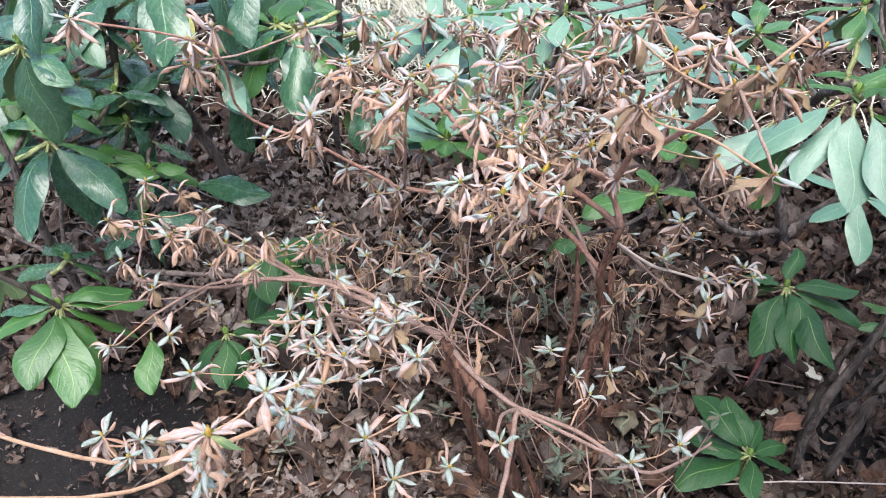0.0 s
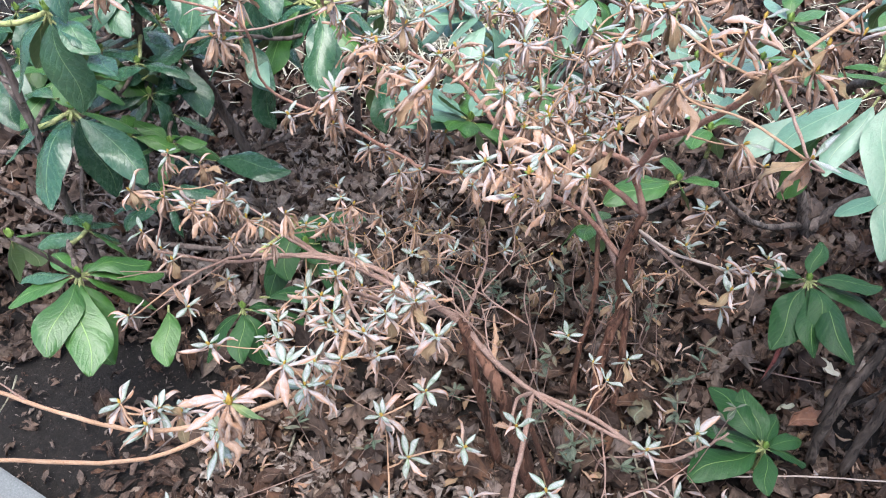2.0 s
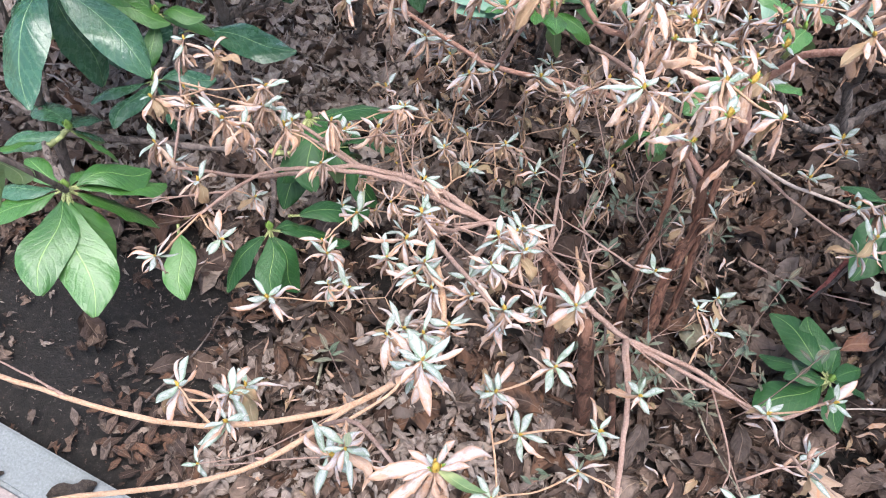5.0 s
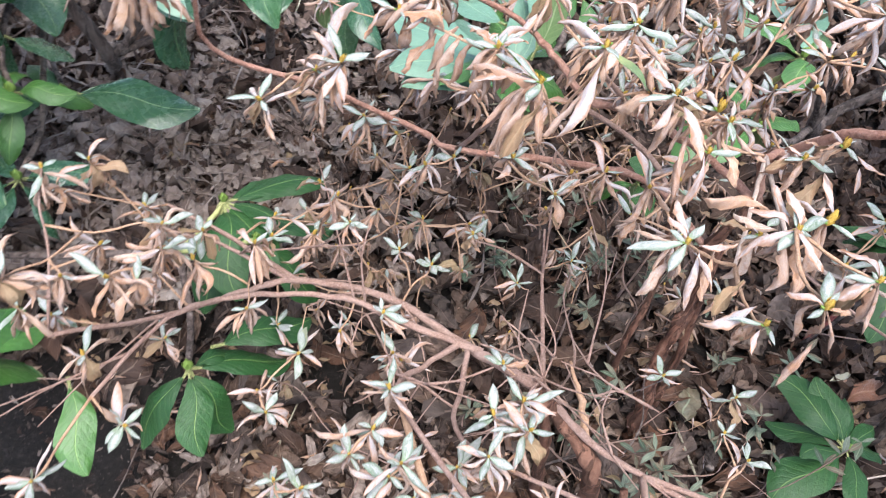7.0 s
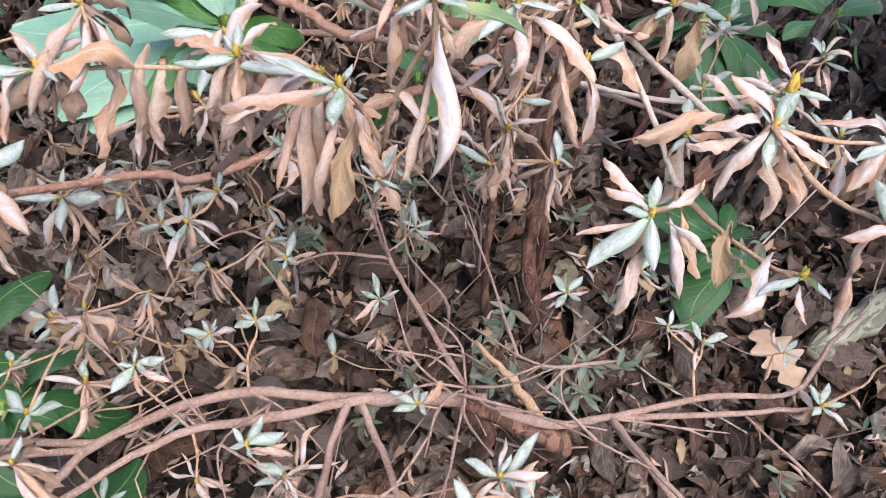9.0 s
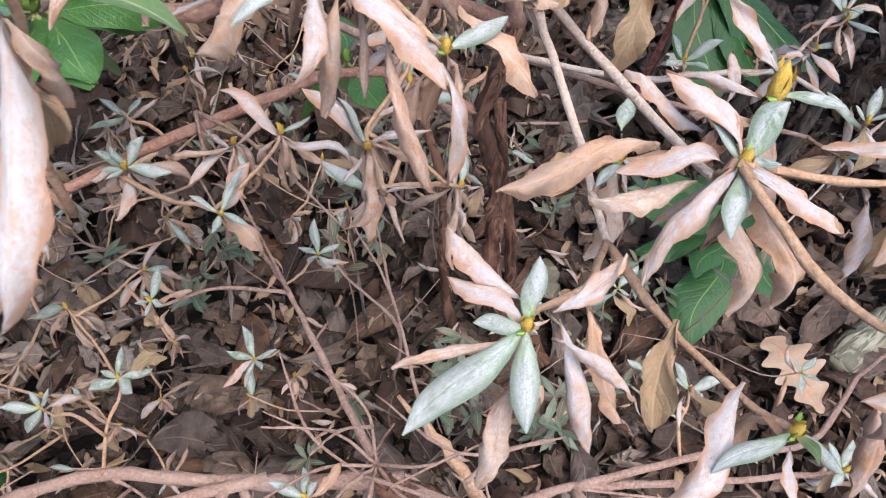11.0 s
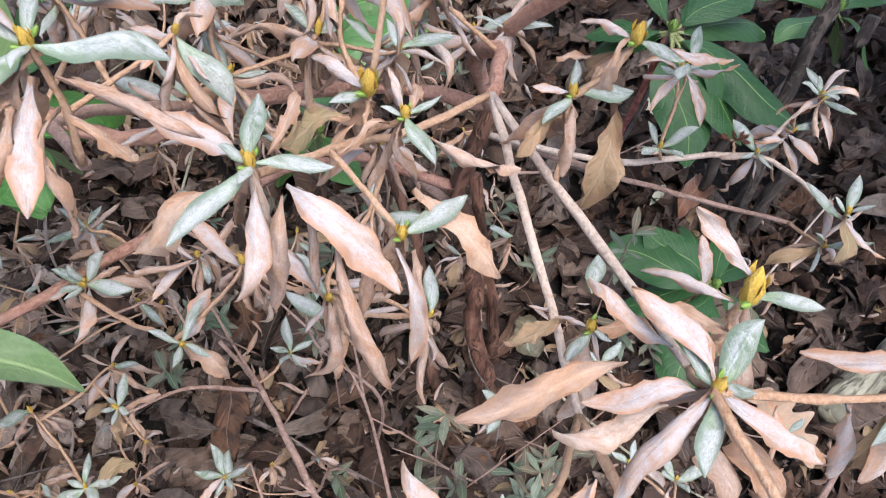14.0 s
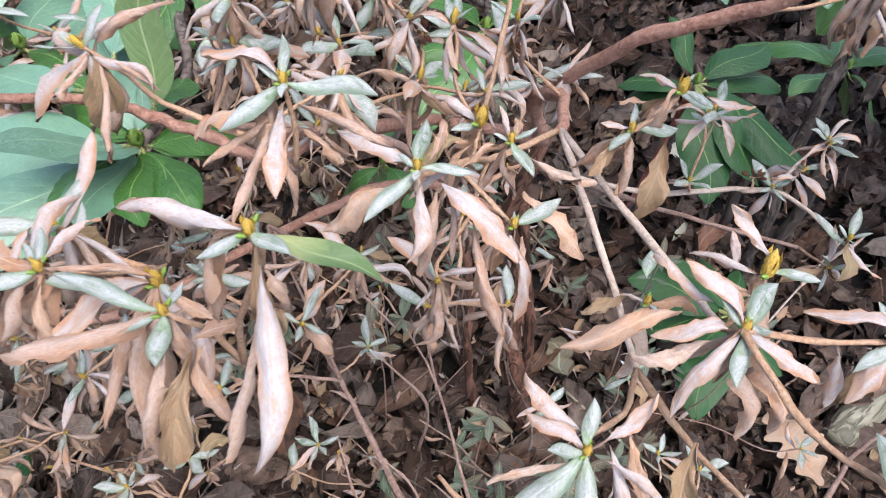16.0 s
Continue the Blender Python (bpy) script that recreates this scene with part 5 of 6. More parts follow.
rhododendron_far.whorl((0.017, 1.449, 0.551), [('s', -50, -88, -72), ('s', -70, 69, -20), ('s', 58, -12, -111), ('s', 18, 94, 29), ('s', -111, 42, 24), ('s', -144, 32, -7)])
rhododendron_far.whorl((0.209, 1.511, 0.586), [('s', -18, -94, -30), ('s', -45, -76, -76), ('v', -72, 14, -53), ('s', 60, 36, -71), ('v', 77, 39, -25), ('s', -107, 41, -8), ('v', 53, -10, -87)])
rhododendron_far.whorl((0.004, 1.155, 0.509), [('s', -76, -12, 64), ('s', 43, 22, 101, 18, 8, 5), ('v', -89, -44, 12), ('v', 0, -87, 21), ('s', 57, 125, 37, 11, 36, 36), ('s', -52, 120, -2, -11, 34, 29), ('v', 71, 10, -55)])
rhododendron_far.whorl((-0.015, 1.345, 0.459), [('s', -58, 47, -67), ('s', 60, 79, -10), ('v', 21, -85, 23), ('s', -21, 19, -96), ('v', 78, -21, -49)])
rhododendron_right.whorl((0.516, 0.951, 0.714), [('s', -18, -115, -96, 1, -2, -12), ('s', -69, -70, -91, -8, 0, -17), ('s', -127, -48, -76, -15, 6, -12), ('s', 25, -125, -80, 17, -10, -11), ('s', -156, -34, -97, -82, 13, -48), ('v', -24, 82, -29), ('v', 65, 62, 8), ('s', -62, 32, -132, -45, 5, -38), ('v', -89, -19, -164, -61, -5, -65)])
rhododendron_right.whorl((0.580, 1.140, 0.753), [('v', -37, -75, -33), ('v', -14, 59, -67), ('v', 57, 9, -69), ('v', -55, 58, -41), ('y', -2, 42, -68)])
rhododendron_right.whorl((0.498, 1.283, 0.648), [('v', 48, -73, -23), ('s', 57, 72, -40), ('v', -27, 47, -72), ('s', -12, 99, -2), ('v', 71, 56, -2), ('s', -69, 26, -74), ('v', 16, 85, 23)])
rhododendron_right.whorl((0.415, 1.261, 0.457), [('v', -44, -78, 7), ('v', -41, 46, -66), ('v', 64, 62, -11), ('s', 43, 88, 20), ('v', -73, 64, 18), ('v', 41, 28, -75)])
rhododendron_right.whorl((0.369, 1.204, 0.385), [('v', -130, -54, -22), ('v', -11, 50, -74), ('v', 80, 35, -21), ('v', -5, 89, -11), ('v', 38, 23, -78), ('v', -91, 32, -39)])
rhododendron_right.whorl((0.230, 1.189, 0.289), [('v', -18, -84, 28), ('v', -44, 22, -75), ('v', 41, 75, -29), ('v', 21, 21, -85)])
seedling.whorl((0.582, 1.068, 0.296), [('k', 36, 80, 20), ('k', -42, 70, -38), ('k', -66, -104, -65), ('k', -33, 46, -70), ('k', 20, -112, -37), ('k', 114, -12, 6), ('k', 121, -50, -39), ('k', 40, -151, -36), ('k', -7, -125, -55), ('k', -36, 58, -59)], start=(0.585, 1.085, 0.0))
seedling_low.whorl((0.522, 0.868, 0.100), [('k', -72, 112, 9), ('k', -23, 98, 27), ('k', -86, 56, -33), ('k', -128, -60, -21), ('k', -14, -89, -3), ('k', 77, 39, -25), ('k', 80, 5, -41), ('k', 40, 80, -11), ('k', -87, -14, 18)], start=(0.53, 0.88, 0.0))
rhododendron.whorl((-0.279, 1.103, 0.266), [('k', -47, 17, -87), ('k', 33, 57, -75), ('k', -74, -29, -60), ('k', 5, 17, -98), ('k', 76, -20, -103), ('k', 93, 42, -31)])
rhododendron.whorl((-0.344, 0.932, 0.263), [('k', 18, -87, -36), ('k', 56, 44, -55), ('k', -53, -60, -74), ('k', 107, 37, -58), ('k', 41, -36, -94), ('k', 131, 78, -30, 23, 22, 6)])
rhododendron.whorl((-0.613, 1.001, 0.347), [('d', 5, 58, -81), ('d', -75, 12, -65), ('d', -9, 85, -52), ('d', -90, -19, -38), ('v', 42, 19, -77), ('d', -69, 69, -23)])
rhododendron.whorl((-0.598, 0.819, 0.480), [('v', -4, 34, -83), ('v', 9, 73, -52), ('v', -18, 2, -88)])
rhododendron.whorl((-0.326, 1.181, 0.247), [('k', 101, -54, 9), ('k', 72, -101, -10), ('k', 28, -145, -13), ('k', 131, 52, -21), ('k', 78, 57, -24), ('k', -27, -111, -98)])
rhododendron_far.whorl((0.004, 1.155, 0.509), [('s', -125, -37, 3), ('s', -138, -29, 17), ('s', -128, 85, -2), ('v', -22, 85, -22), ('v', 29, 11, -84), ('v', 58, 18, -66), ('s', -49, 58, -65)])
rhododendron_far.whorl((0.004, 1.155, 0.509), [('s', -60, -69, 40), ('v', -31, -80, 27), ('s', 17, 96, 20), ('s', 46, 87, 17), ('v', -12, 89, -7), ('v', 61, 62, -23), ('s', -46, -54, 70), ('v', -2, -88, 20)])
rhododendron_far.whorl((-0.180, 1.364, 0.473), [('d', 50, -98, -39), ('d', 17, -47, -101), ('d', 73, 18, -66), ('d', -16, 14, -98)])
rhododendron_right.whorl((0.775, 0.984, 0.276), [('v', -88, 17, -7), ('v', 28, -61, -59), ('v', -28, 129, -48), ('v', 66, 58, -18), ('v', 28, -26, -82), ('v', 17, 81, -36), ('v', 89, -15, -2)], start=(0.74, 1.05, 0.0))

# more tufts that fill the crowns between the main ones
for k in range(78):
    c = Vector((rnd(-0.24, 0.33), rnd(1.0, 1.32), rnd(0.46, 0.68)))
    if c.x < 0.05 and c.y < 1.24 and c.z > 0.48:
        continue
    azalea.tuft(c, rnd(0.75, 1.1), k % 4, 6, 8, kinds="pppbbr")
for k in range(16):
    azalea.tuft((rnd(0.05, 0.29), rnd(1.0, 1.16), rnd(0.55, 0.66)), rnd(0.9, 1.05), 2, 6, 4, kinds="ppbr")
for k in range(6):
    azalea.tuft((rnd(0.20, 0.45), rnd(0.80, 1.0), rnd(0.60, 0.78)), 1.1, 1, 3, 10, kinds="bbrro")
for k in range(16):
    c = Vector((rnd(-0.50, -0.12), rnd(0.84, 1.14), rnd(0.26, 0.47)))
    if c.x < -0.24 and c.y < 1.07 and k % 3:
        continue
    azalea_low.tuft(c, rnd(0.8, 1.05), k % 4, 3, 10, kinds="bbprp")
for k in range(13):
    azalea_low.tuft((rnd(-0.20, 0.0), rnd(0.60, 0.80), rnd(0.40, 0.49)), rnd(0.85, 1.1), 3, 6, 6, kinds="bbrp")
for k in range(80):
    azalea_low.tuft((rnd(-0.26, 0.40), rnd(0.98, 1.48), rnd(0.08, 0.34)), rnd(0.7, 1.0), k % 2, 1, 10, kinds="bobrb", bud=k % 2 == 0)

# leafy sprouts in the shade round both trunks
def sprout(shrub, x, y, h, n):
    z = ground_z(x, y)
    tip = Vector((x + rnd(-0.06, 0.06), y + rnd(-0.06, 0.06), z + h))
    b = Vector((x, y, z - 0.01))
    line = [p - shrub.base for p in smooth_line([b, b.lerp(tip, 0.5) + Vector((rnd(-0.015, 0.015), rnd(-0.015, 0.015), 0)), tip], 4)]
    shrub.seed += 1
    tube("sprout", line, 0.0013, 0.0007, M_TWIG, shrub.top, 4, 0.05, 0.2, shrub.seed)
    for k in range(n):
        q = Vector(line[-1 - (k % 6) // 2]) + shrub.base
        a, e = rnd(0, 6.28), rnd(-0.2, 0.7)
        d = Vector((math.cos(a) * math.cos(e), math.sin(a) * math.cos(e), math.sin(e)))
        shrub.pile.add(PLAIN["s"][k % 3], Matrix.Translation(-shrub.base) @ along(q, q + d * rnd(0.014, 0.03), (0, 0, 1)), SHIFT["s"])


for k in range(28):
    sprout(azalea_low, rnd(0.0, 0.42), rnd(0.80, 1.22), rnd(0.05, 0.26), 11)
for k in range(18):
    sprout(azalea_low, rnd(-0.25, 0.45), rnd(0.55, 1.35), rnd(0.04, 0.16), 7)
for c in HUSKS:
    azalea.husks(c)
azalea.finish()
azalea_low.finish()

# fuller whorls deeper in the broad-leaved shrubs
for k in range(30):
    y = rnd(1.35, 1.95)
    rhododendron_tall.whorl((rnd(-0.66 * y, -0.20 * y), y, rnd(0.42, 0.85)), (), "d" if k % 4 else "v", 7, rnd(0.12, 0.17))
for k in range(12):
    y = rnd(1.15, 1.6)
    rhododendron_tall.whorl((rnd(-0.64 * y, -0.42 * y), y, rnd(0.28, 0.62)), (), "d" if k % 5 else "v", 6, rnd(0.09, 0.13), droop=(-1.1, 0.3))
for k in range(9):
    rhododendron.whorl((rnd(-1.05, -0.66), rnd(1.05, 1.45), rnd(0.2, 0.8)), (), "d" if k % 3 else "v", 6, rnd(0.11, 0.15))
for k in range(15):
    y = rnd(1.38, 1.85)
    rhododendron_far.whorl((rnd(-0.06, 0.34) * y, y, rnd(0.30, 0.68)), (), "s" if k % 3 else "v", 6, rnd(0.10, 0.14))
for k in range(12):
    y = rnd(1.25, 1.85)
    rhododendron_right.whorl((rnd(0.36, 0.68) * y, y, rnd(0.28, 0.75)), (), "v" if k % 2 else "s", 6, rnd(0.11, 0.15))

# unseen crown for the stout stems beside the kerb of the bed, added to shade the litter
for k in range(64):
    x = rnd(0.68, 1.5)
    rhododendron_right.whorl((x, rnd(0.2, 0.72 if x < 0.98 else 1.25), rnd(0.98, 1.35) if x < 0.98 else rnd(0.75, 1.3)), (), "v", 7, rnd(0.12, 0.17), start=(0.765, 0.998, 0.466))
# more unseen whorls, higher and nearer, for denser shade on the right
for k in range(18):
    rhododendron_right.whorl((rnd(0.56, 1.5), rnd(0.15, 0.95), rnd(1.12, 1.5)), (), "v", 7, rnd(0.13, 0.18), start=(0.765, 0.998, 0.466))

# ---- leaf litter ----
LITTER = [leaf_template(width=w, nu=6, nv=4, roll=rl, bow=bw, twist=tw, wave=wv, widest=0.52, thick=0.008, seed=k, ragged=0.25)
          for k, (w, rl, bw, tw, wv) in enumerate(((0.62, 0.9, 0.1, 0.5, 0.22), (0.52, -1.2, -0.08, -0.8, 0.2), (0.75, 0.5, 0.14, 0.3, 0.28), (0.56, 1.7, 0.05, 1.0, 0.15), (0.45, -0.6, 0.12, -0.4, 0.25), (0.8, -1.0, 0.06, 0.9, 0.22), (0.4, 1.2, 0.16, 0.2, 0.2), (0.68, 0.4, -0.1, -0.6, 0.3), (0.58, -0.5, 0.1, 0.8, 0.35)))]


def bare(x, y):
    """Where the dark soil lies open."""
    return x < -0.42 + 0.10 * noise.noise(Vector((y * 5, 1, 0))) and y < 1.04 + 0.12 * noise.noise(Vector((x * 4, 0, 2))) and x > -1.3


def beyond_kerb(x, y):
    return (x + 0.603) * 0.411 + (y - 0.649) * 0.911 < 0.05


def litter():
    pile = Pile()
    n = 0
    while n < 14000:
        x, y = rnd(-1.4, 1.6), 0.4 + 3.2 * random.random() ** 1.4
        if n % 4 == 0:
            x, y = random.gauss(0.1, 1.5), random.gauss(1.3, 1.5)
        if (bare(x, y) and random.random() < 0.97) or beyond_kerb(x, y):
            continue
        n += 1
        ln = (0.022 + 0.085 * random.random() ** 1.6) * (1.35 if y > 2.0 else 1)
        a, e = rnd(0, 6.28), random.gauss(0.05, 0.3)
        c = Vector((x, y, ground_z(x, y) + rnd(-0.006, 0.024)))
        d = Vector((math.cos(a) * math.cos(e), math.sin(a) * math.cos(e), math.sin(e))) * ln
        up = Vector((rnd(-0.7, 0.7), rnd(-0.7, 0.7), 1.0 if random.random() < 0.75 else -1.0))
        pile.add(LITTER[n % 9], along(c - d * 0.5, c + d * 0.5, up, rnd(0.75, 1.15)))
    tagged(pile.build("leaf_litter", [M_LITTER, M_LITTER_UNDER]), "grey-brown curled dead leaves covering the soil", "leaf litter", kind="stuff")
    pile = Pile()
    for k in range(1500):
        x, y = rnd(-0.6, 0.75), rnd(0.45, 1.75)
        if bare(x, y):
            continue
        a, e = rnd(0, 6.28), rnd(-0.3, 0.4)
        c = Vector((x, y, ground_z(x, y) + rnd(0.0, 0.03)))
        d = Vector((math.cos(a) * math.cos(e), math.sin(a) * math.cos(e), math.sin(e))) * rnd(0.018, 0.038)
        kind = random.choice("pbrob")
        pile.add(PLAIN[kind][k % 7], along(c - d * 0.5, c + d * 0.5, (rnd(-0.6, 0.6), rnd(-0.6, 0.6), 1)), SHIFT[kind])
    tagged(pile.build("fallen_azalea_leaves", PILE_MATS), "small tan azalea leaves fallen on the litter", "leaf litter", kind="stuff")


def bleached_litter():
    """Dry pale leaves and straw on the open ground behind the low azalea."""
    pile = Pile()
    blade = [leaf_template(width=0.05, nu=4, nv=2, roll=0.3, bow=b, sway=w, thick=0.004, widest=0.4, seed=k) for k, (b, w) in enumerate(((0.08, 0.03), (0.14, -0.05), (0.04, 0.08)))]
    for k in range(2000):
        x, y = random.gauss(-0.50, 0.28), random.gauss(1.50, 0.22)
        if y < 1.18 or x > 0.1:
            continue
        a, e = rnd(0, 6.28), random.gauss(0.05, 0.22)
        c = Vector((x, y, ground_z(x, y) + rnd(0.008, 0.03)))
        d = Vector((math.cos(a) * math.cos(e), math.sin(a) * math.cos(e), math.sin(e))) * (rnd(0.05, 0.13) if k % 3 == 0 else rnd(0.022, 0.07))
        up = (rnd(-0.6, 0.6), rnd(-0.6, 0.6), 1)
        pile.add(blade[k % 3 - 1] if k % 3 == 0 else LITTER[k % 9], along(c - d * 0.5, c + d * 0.5, up, rnd(0.75, 1.1)))
    for k in range(900):
        x, y = random.gauss(-0.16, 0.20), random.gauss(0.70, 0.10)
        if beyond_kerb(x, y) or bare(x, y):
            continue
        a, e = rnd(0, 6.28), random.gauss(0.05, 0.25)
        c = Vector((x, y, ground_z(x, y) + rnd(0.005, 0.028)))
        d = Vector((math.cos(a) * math.cos(e), math.sin(a) * math.cos(e), math.sin(e))) * rnd(0.014, 0.045)
        pile.add(LITTER[k % 9], along(c - d * 0.5, c + d * 0.5, (rnd(-0.6, 0.6), rnd(-0.6, 0.6), 1), rnd(0.6, 1.0)))
    for k in range(420):
        x, y = rnd(-1.0, -0.40), rnd(0.74, 1.12)
        a = rnd(0, 6.28)
        c = Vector((x, y, ground_z(x, y) - 0.004))
        d = Vector((math.cos(a), math.sin(a), rnd(-0.1, 0.2))) * (0.003 + 0.02 * random.random() ** 3)
        pile.add(LITTER[k % 9], along(c - d * 0.5, c + d * 0.5, (rnd(-0.4, 0.4), rnd(-0.4, 0.4), 1), rnd(0.3, 0.8)))
    tagged(pile.build("bleached_leaves", [M_BLEACHED, M_BLEACHED]), "bleached grey-pink dry leaves and straw on the ground", "leaf litter", kind="stuff")


litter()
bleached_litter()


def fragments():
    """Torn bits, chaff and twig ends between the fallen leaves."""
    pile = Pile()
    bit = [leaf_template(width=w, nu=3, nv=2, roll=rl, bow=0.15, twist=tw, wave=0.3, thick=0.03, seed=k, tipw=0.3, ragged=0.4) for k, (w, rl, tw) in enumerate(((0.6, 0.8, 0.5), (0.16, 0.5, 0.8), (0.8, -0.9, -0.6), (0.06, 0.3, 0.1)))]
    for k in range(9000):
        x, y = rnd(-0.95, 1.1), 0.42 + 1.5 * random.random()
        a, e = rnd(0, 6.28), random.gauss(0.05, 0.3)
        if bare(x, y) and k % 6:
            continue
        c = Vector((x, y, ground_z(x, y) + rnd(0.0, 0.026) * (0.25 if bare(x, y) else 1)))
        d = Vector((math.cos(a) * math.cos(e), math.sin(a) * math.cos(e), math.sin(e))) * (0.006 + 0.022 * random.random() ** 2) * (1.8 if k % 4 in (1, 3) else 1)
        pile.add(bit[k % 4], along(c - d * 0.5, c + d * 0.5, (rnd(-0.7, 0.7), rnd(-0.7, 0.7), 1)))
    tagged(pile.build("leaf_fragments", [M_LITTER, M_LITTER_UNDER]), "torn leaf bits and chaff among the fallen leaves", "leaf litter", kind="stuff")


fragments()


def crumbs():
    """Chips, bark crumbs and small stones on the open soil."""
    pile = Pile()
    chip = [leaf_template(width=0.45, nu=2, nv=2, roll=0.5, bow=0.1, thick=0.15, seed=k, tipw=0.3) for k in range(3)]
    for k in range(2600):
        x, y = rnd(-1.3, -0.3), rnd(0.4, 1.2)
        a, e = rnd(0, 6.28), rnd(-0.3, 0.3)
        c = Vector((x, y, ground_z(x, y) - 0.008 + rnd(0.0, 0.006)))
        ln = 0.002 + 0.011 * random.random() ** 4
        d = Vector((math.cos(a) * math.cos(e), math.sin(a) * math.cos(e), math.sin(e))) * ln
        pile.add(chip[k % 3], along(c - d * 0.5, c + d * 0.5, (0, 0, 1)))
    for k in range(900):
        q, a, e = rnd(0.14, 1.1), rnd(0, 6.28), rnd(-0.2, 0.3)
        x, y = -0.75 + 0.91 * q + rnd(0, 0.12), 0.78 - 0.41 * q + abs(random.gauss(0, 0.07))
        c = Vector((x, y, ground_z(x, y) + rnd(-0.004, 0.012)))
        d = Vector((math.cos(a) * math.cos(e), math.sin(a) * math.cos(e), math.sin(e))) * rnd(0.012, 0.036)
        pile.add(chip[k % 3], along(c - d * 0.5, c + d * 0.5, (rnd(-0.3, 0.3), rnd(-0.3, 0.3), 1)))
    tagged(pile.build("soil_crumbs", [M_LITTER, M_LITTER]), "bark chips and crumbs on open dark soil", "soil crumbs", kind="stuff")


crumbs()


def sticks():
    """Dead sticks lying about."""
    for k in range(26):
        x, y, a = rnd(-0.9, 0.9), rnd(0.5, 1.7), rnd(0, 6.28)
        ln = rnd(0.06, 0.3)
        d = Vector((math.cos(a), math.sin(a), rnd(-0.05, 0.12))) * ln
        c = Vector((x, y, ground_z(x, y) + 0.022))
        line = smooth_line([Vector((0, 0, 0)), d * 0.5 + Vector((rnd(-0.03, 0.03), rnd(-0.03, 0.03), 0.004)) * ln * 3, d], 4)
        ob = tube("fallen_stick", line, rnd(0.0012, 0.0032), 0.001, random.choice((M_TWIG, M_GREYBARK, M_TWIG, M_LOG)), None, 5, 0.1, 0.2, k)
        ob.location = c
        tagged(ob, "thin dry stick lying on the leaf litter", "stick", "fallen sticks")


sticks()

# ---- a bleached log end, an oak leaf, the kerb stone ----
log = tube("cut_branch", smooth_line([(0.543, 0.684, 0.020), (0.633, 0.678, 0.030), (0.748, 0.652, 0.050)], 8), 0.019, 0.024, M_LOG, None, 14, 0.05, 0.05, 3)
tagged(log, "pale greenish cut branch lying on the litter", "branch")


def oak_leaf(place, turn):
    """A lobed leaf lying on the litter."""
    out = []
    for i in range(49):
        t = i / 48
        w = 0.27 * math.sin(math.pi * t ** 0.8) ** 0.8 * (1 + 0.42 * math.sin(t * 2 * math.pi * 4.2)) + 0.012
        out.append((w, t))
    verts, faces, uvs = [], [], []
    for w, t in out:
        z = 0.05 * math.sin(t * 5)
        for s in (-1, -0.5, 0, 0.5, 1):
            verts.append((w * s, t, z + 0.16 * abs(s) * w + 0.02 * math.sin(7 * t + 3 * s)))
    for w, t in out:
        z = 0.05 * math.sin(t * 5) - 0.008
        for s in (-1, -0.5, 0, 0.5, 1):
            verts.append((w * s * 0.99, t, z + 0.16 * abs(s) * w + 0.02 * math.sin(7 * t + 3 * s)))
    n = len(out) * 5
    for i in range(len(out) - 1):
        for j in range(4):
            q = [i * 5 + j, i * 5 + j + 1, i * 5 + j + 6, i * 5 + j + 5]
            faces.append(q)
            faces.append([k + n for k in q[::-1]])
            c = [(i / 48, j / 4), (i / 48, (j + 1) / 4), ((i + 1) / 48, (j + 1) / 4), ((i + 1) / 48, j / 4)]
            uvs += c + c[::-1]
    ob = new("oak_leaf", mesh_from("oak_leaf", verts, faces, [0] * len(faces), uvs, [M_OAK]))
    ob.matrix_world = pose(*place, 8, -6, turn) @ Matrix.Diagonal((0.1, 0.1, 0.1, 1))
    return tagged(ob, "orange-brown lobed oak leaf on the grey litter", "oak leaf")


oak_leaf((0.498, 0.759, 0.035), 165)


def fallen_leaf(place, axis, length, width, roll, mat, under, label, seed):
    """One larger fallen leaf that stands out on the litter."""
    me = mesh_from("fallen_leaf", *leaf_template(width=width, nu=14, nv=8, roll=roll, bow=0.07, twist=0.3, wave=0.16, widest=0.5, thick=0.006, seed=seed, ragged=0.15, blunt=0.55), (mat, under))
    ob = new("fallen_leaf", me)
    c, d = Vector(place), Vector(axis).normalized() * length * 0.5
    ob.matrix_world = along(c - d, c + d, (0.1, -0.25, 1))
    return tagged(ob, label, "fallen leaf", "single fallen leaves")


fallen_leaf((0.339, 0.970, 0.035), (0.3, 1, 0.05), 0.052, 0.85, 0.4, M_SPRIG, M_LITTER_UNDER, "round dark grey-green leaf lying on the litter", 3)
fallen_leaf((0.636, 0.978, 0.045), (1, 0.35, 0.15), 0.075, 0.6, 1.3, M_HUSKLEAF, M_LITTER_UNDER, "curled red-brown leaf lying beside a seedling", 5)
fallen_leaf((0.703, 1.111, 0.040), (0.7, -0.6, 0.1), 0.06, 0.5, 0.9, M_STRAW, M_LITTER_UNDER, "bleached pale leaf on the dark litter", 7)
fallen_leaf((0.607, 1.006, 0.040), (0.9, 0.2, 0.2), 0.035, 0.5, 1.6, M_STRAW, M_LITTER_UNDER, "small cream curled leaf on the dark litter", 9)

straw = tube("dry_stalk", [p - Vector((0.459, 0.823, 0.075)) for p in smooth_line([(0.459, 0.823, 0.075), (0.587, 0.837, 0.075), (0.770, 0.853, 0.060)], 8)], 0.0015, 0.0013, M_PALE, None, 6, 0.05, 0.1, 8)
straw.location = (0.459, 0.823, 0.075)
tagged(straw, "long thin tan stalk across the litter", "stick", "fallen sticks")


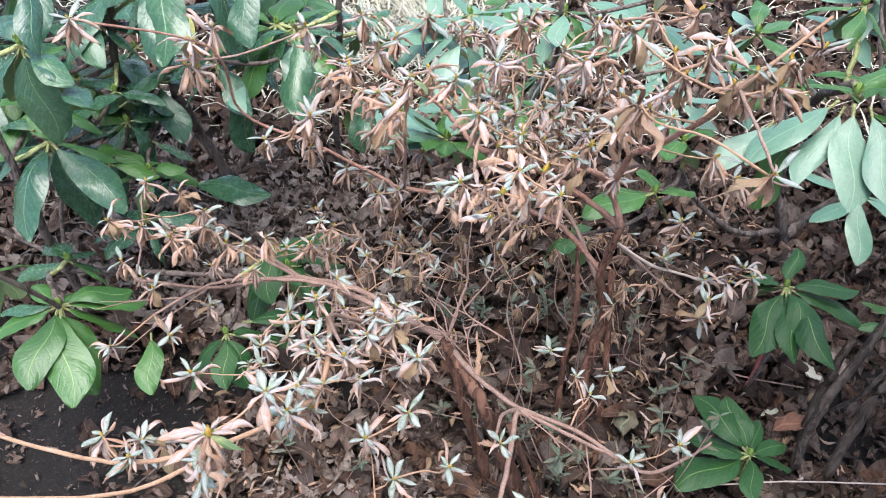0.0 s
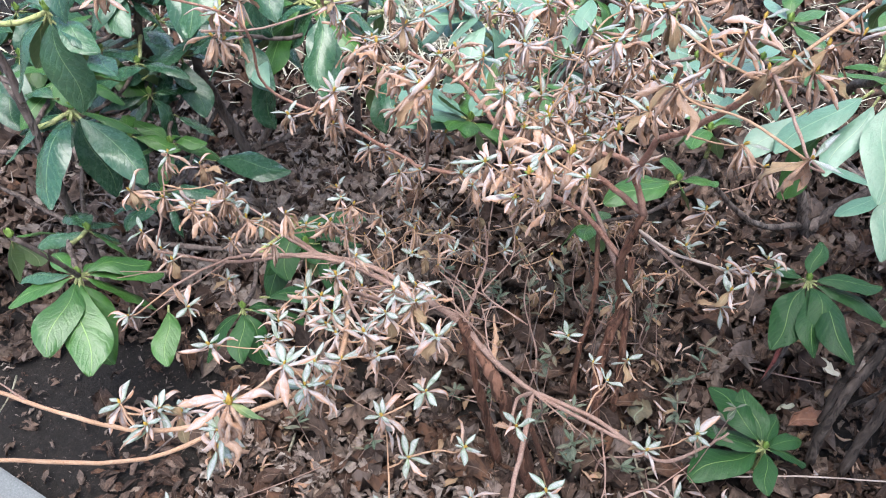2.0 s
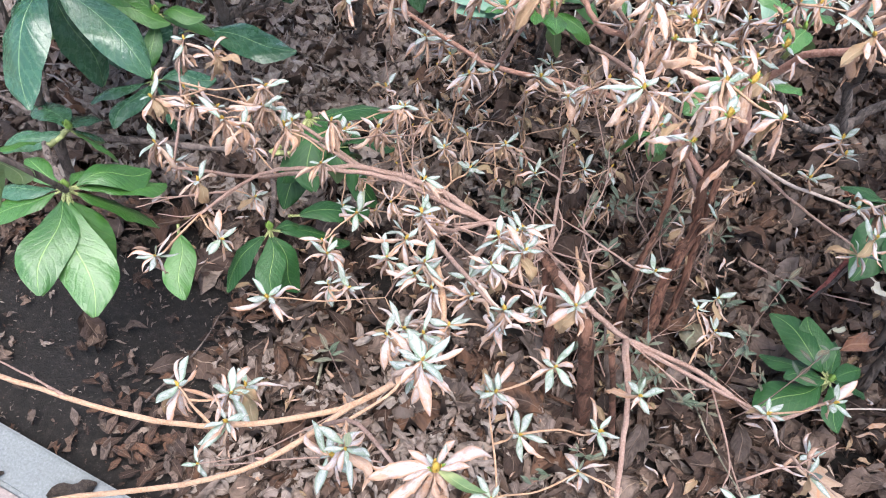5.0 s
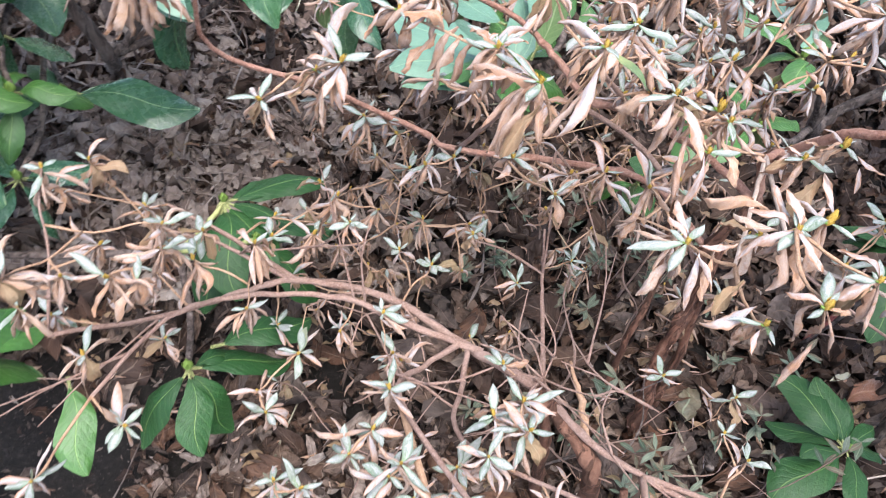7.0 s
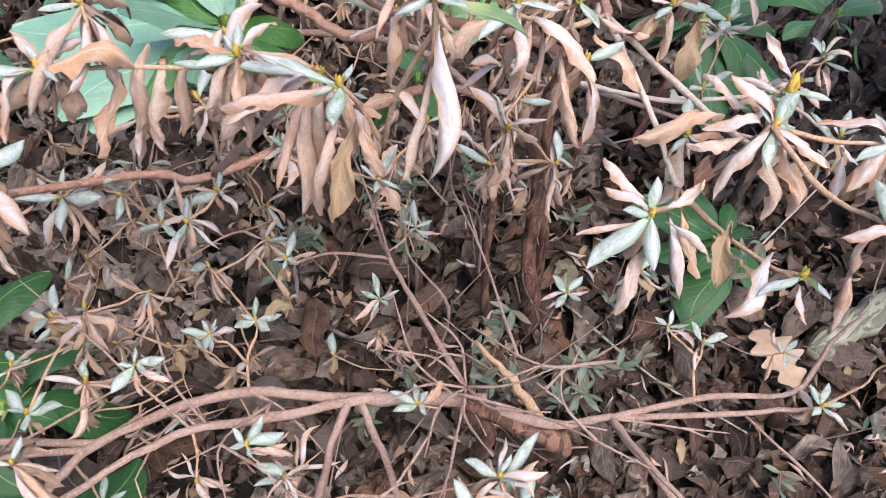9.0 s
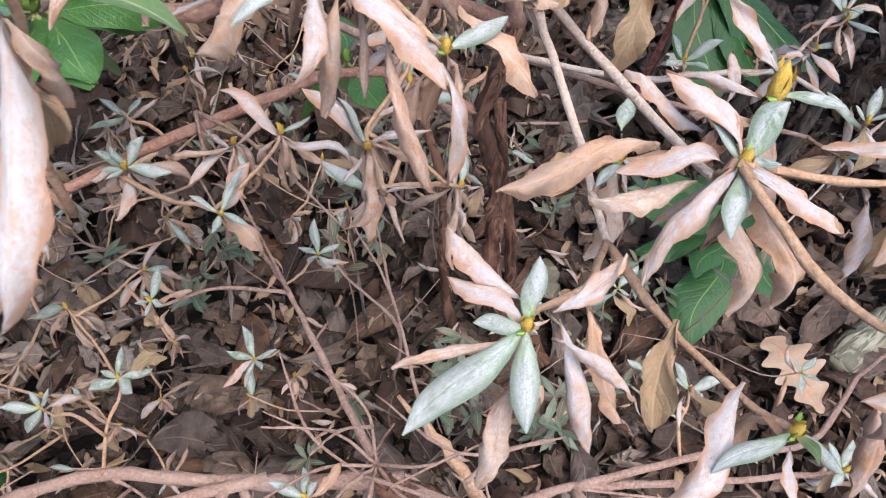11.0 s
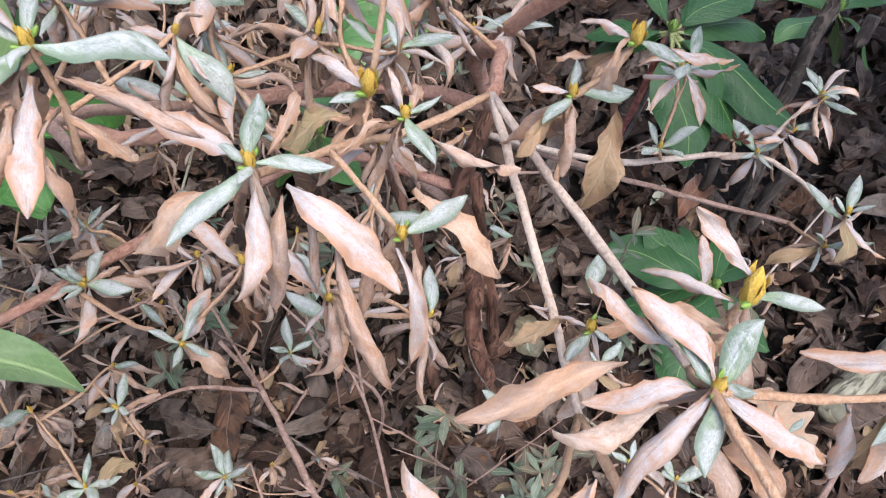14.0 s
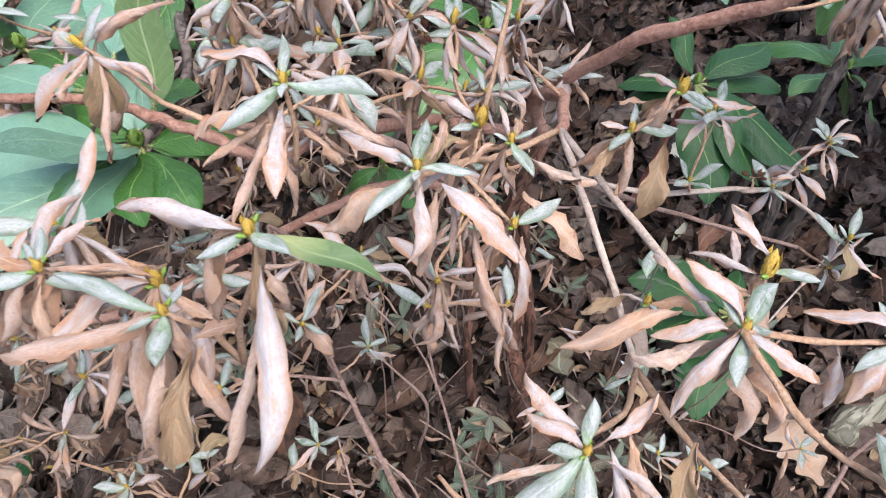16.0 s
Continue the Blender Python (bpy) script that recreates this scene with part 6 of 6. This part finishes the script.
def pine_cone(place, axis):
    """A small closed cone: a core with spiral rows of scales."""
    top = tagged(new("pine_cone"), "small grey-brown pine cone on the litter", "pine cone")
    q = Vector(axis).to_track_quat("Z", "Y")
    top.matrix_world = Matrix.LocRotScale(Vector(place), q, None)
    core = tube("core", [Vector((0, 0, z / 1000)) for z in (-19, -12, -4, 5, 13, 19)], 0.0065, 0.003, M_GREYBARK, top, 8, 0.05, 0.0, 4)
    scale = mesh_from("scale", *leaf_template(width=0.9, nu=3, nv=2, roll=-0.9, bow=0.12, thick=0.12, widest=0.6, blunt=0.6, tipw=0.2, seed=2), (M_GREYBARK, M_DARKBARK))
    for k in range(44):
        h = k / 43
        a = k * 2.4
        r = 0.0105 * math.sin(math.pi * (0.18 + 0.74 * h)) ** 0.8
        d = Vector((math.cos(a), math.sin(a), 0))
        b = d * (r * 0.45) + Vector((0, 0, -0.019 + 0.034 * h))
        ob = new("scale", scale)
        ob.parent = core
        ob.matrix_basis = along(b, b + (d * 0.75 + Vector((0, 0, 0.75))) * 0.0085, d)
    return top


pine_cone((0.356, 0.889, 0.035), (0.023, 0.043, 0.000))


def kerb():
    bm = bmesh.new()
    bmesh.ops.create_cube(bm, size=1)
    for v in bm.verts:
        v.co = Vector((v.co.x * 24.0, v.co.y * 0.066, v.co.z * 0.12))
    bmesh.ops.subdivide_edges(bm, edges=bm.edges, cuts=7, use_grid_fill=True)
    for v in bm.verts:
        v.co += Vector((0, noise.noise(v.co * 9) * 0.002, noise.noise(v.co * 7 + Vector((3, 1, 0))) * 0.002))
    bmesh.ops.bevel(bm, geom=[e for e in bm.edges if e.calc_face_angle(0) > 0.7], offset=0.005, segments=2, affect="EDGES")
    me = bpy.data.meshes.new("kerb_stone")
    bm.to_mesh(me)
    bm.free()
    me.materials.append(M_STONE)
    ob = new("kerb_stone", me)
    ob.matrix_world = pose(*(-0.603, 0.649, -0.030, 0.000, 0.000, -24.300))
    return tagged(ob, "weathered blue-grey stone kerb edging the bed", "kerb stone")


kerb()


def pavement():
    """Pinkish concrete paving on the far side of the kerb."""
    bm = bmesh.new()
    bmesh.ops.create_grid(bm, x_segments=60, y_segments=24, size=0.5)
    for v in bm.verts:
        v.co = Vector((v.co.x * 24.0, -0.034 - 1.5 + v.co.y * 3.0, 0.044 + 0.003 * noise.noise(v.co * 30)))
    me = bpy.data.meshes.new("pavement")
    bm.to_mesh(me)
    bm.free()
    me.materials.append(M_PAVING)
    ob = new("pavement", me)
    ob.matrix_world = pose(*(-0.603, 0.649, -0.030, 0.000, 0.000, -24.300))
    return tagged(ob, "pinkish grey concrete paving beside the kerb", "pavement", kind="structure")


pavement()


def bark_chip(place, turn, length, seed):
    """A flake of dark bark lying on the kerb."""
    me = mesh_from("bark_chip", *leaf_template(width=0.36, nu=8, nv=4, roll=0.6, bow=0.08, twist=0.3, wave=0.3, thick=0.14, seed=seed, ragged=0.4, tipw=0.25, blunt=0.4), (M_DARKBARK, M_DARKBARK))
    ob = new("bark_chip", me)
    c, d = Vector(place), Vector((math.cos(turn), math.sin(turn), 0)) * length * 0.5
    ob.matrix_world = along(c - d, c + d, (0, 0, 1))
    return tagged(ob, "dark flake of bark lying on the kerb", "bark chip", "bark chips")


bark_chip((-0.569, 0.636, 0.036), 0.35, 0.062, 3)
bark_chip((-0.554, 0.610, 0.036), 1.1, 0.025, 4)
bark_chip((-0.680, 0.646, 0.036), 0.6, 0.035, 5)


def far_grass():
    """Bleached grass and straw beyond the shrubs."""
    pile = Pile()
    blade = [leaf_template(width=0.035, nu=4, nv=2, roll=0.3, bow=b, sway=s, thick=0.002, widest=0.35, seed=k) for k, (b, s) in enumerate(((0.12, 0.03), (0.2, -0.05), (0.06, 0.08)))]
    for k in range(6500):
        x, y = random.gauss(0.1, 1.7), 2.0 + abs(random.gauss(0, 1.6))
        if k % 3 == 0:
            x, y = random.gauss(-0.22, 0.2), random.gauss(2.75, 0.22)
        a = rnd(0, 6.28)
        e = rnd(0.05, 0.9) if k % 3 == 0 else rnd(-0.05, 0.25)
        c = Vector((x, y, ground_z(x, y) + 0.0))
        d = Vector((math.cos(a) * math.cos(e), math.sin(a) * math.cos(e), math.sin(e))) * rnd(0.08, 0.22)
        pile.add(blade[k % 3], along(c, c + d, (0, 0, 1)))
    tagged(pile.build("dry_grass", [M_STRAW, M_STRAW]), "bleached straw and thin green grass behind the shrubs", "grass", kind="stuff")


far_grass()
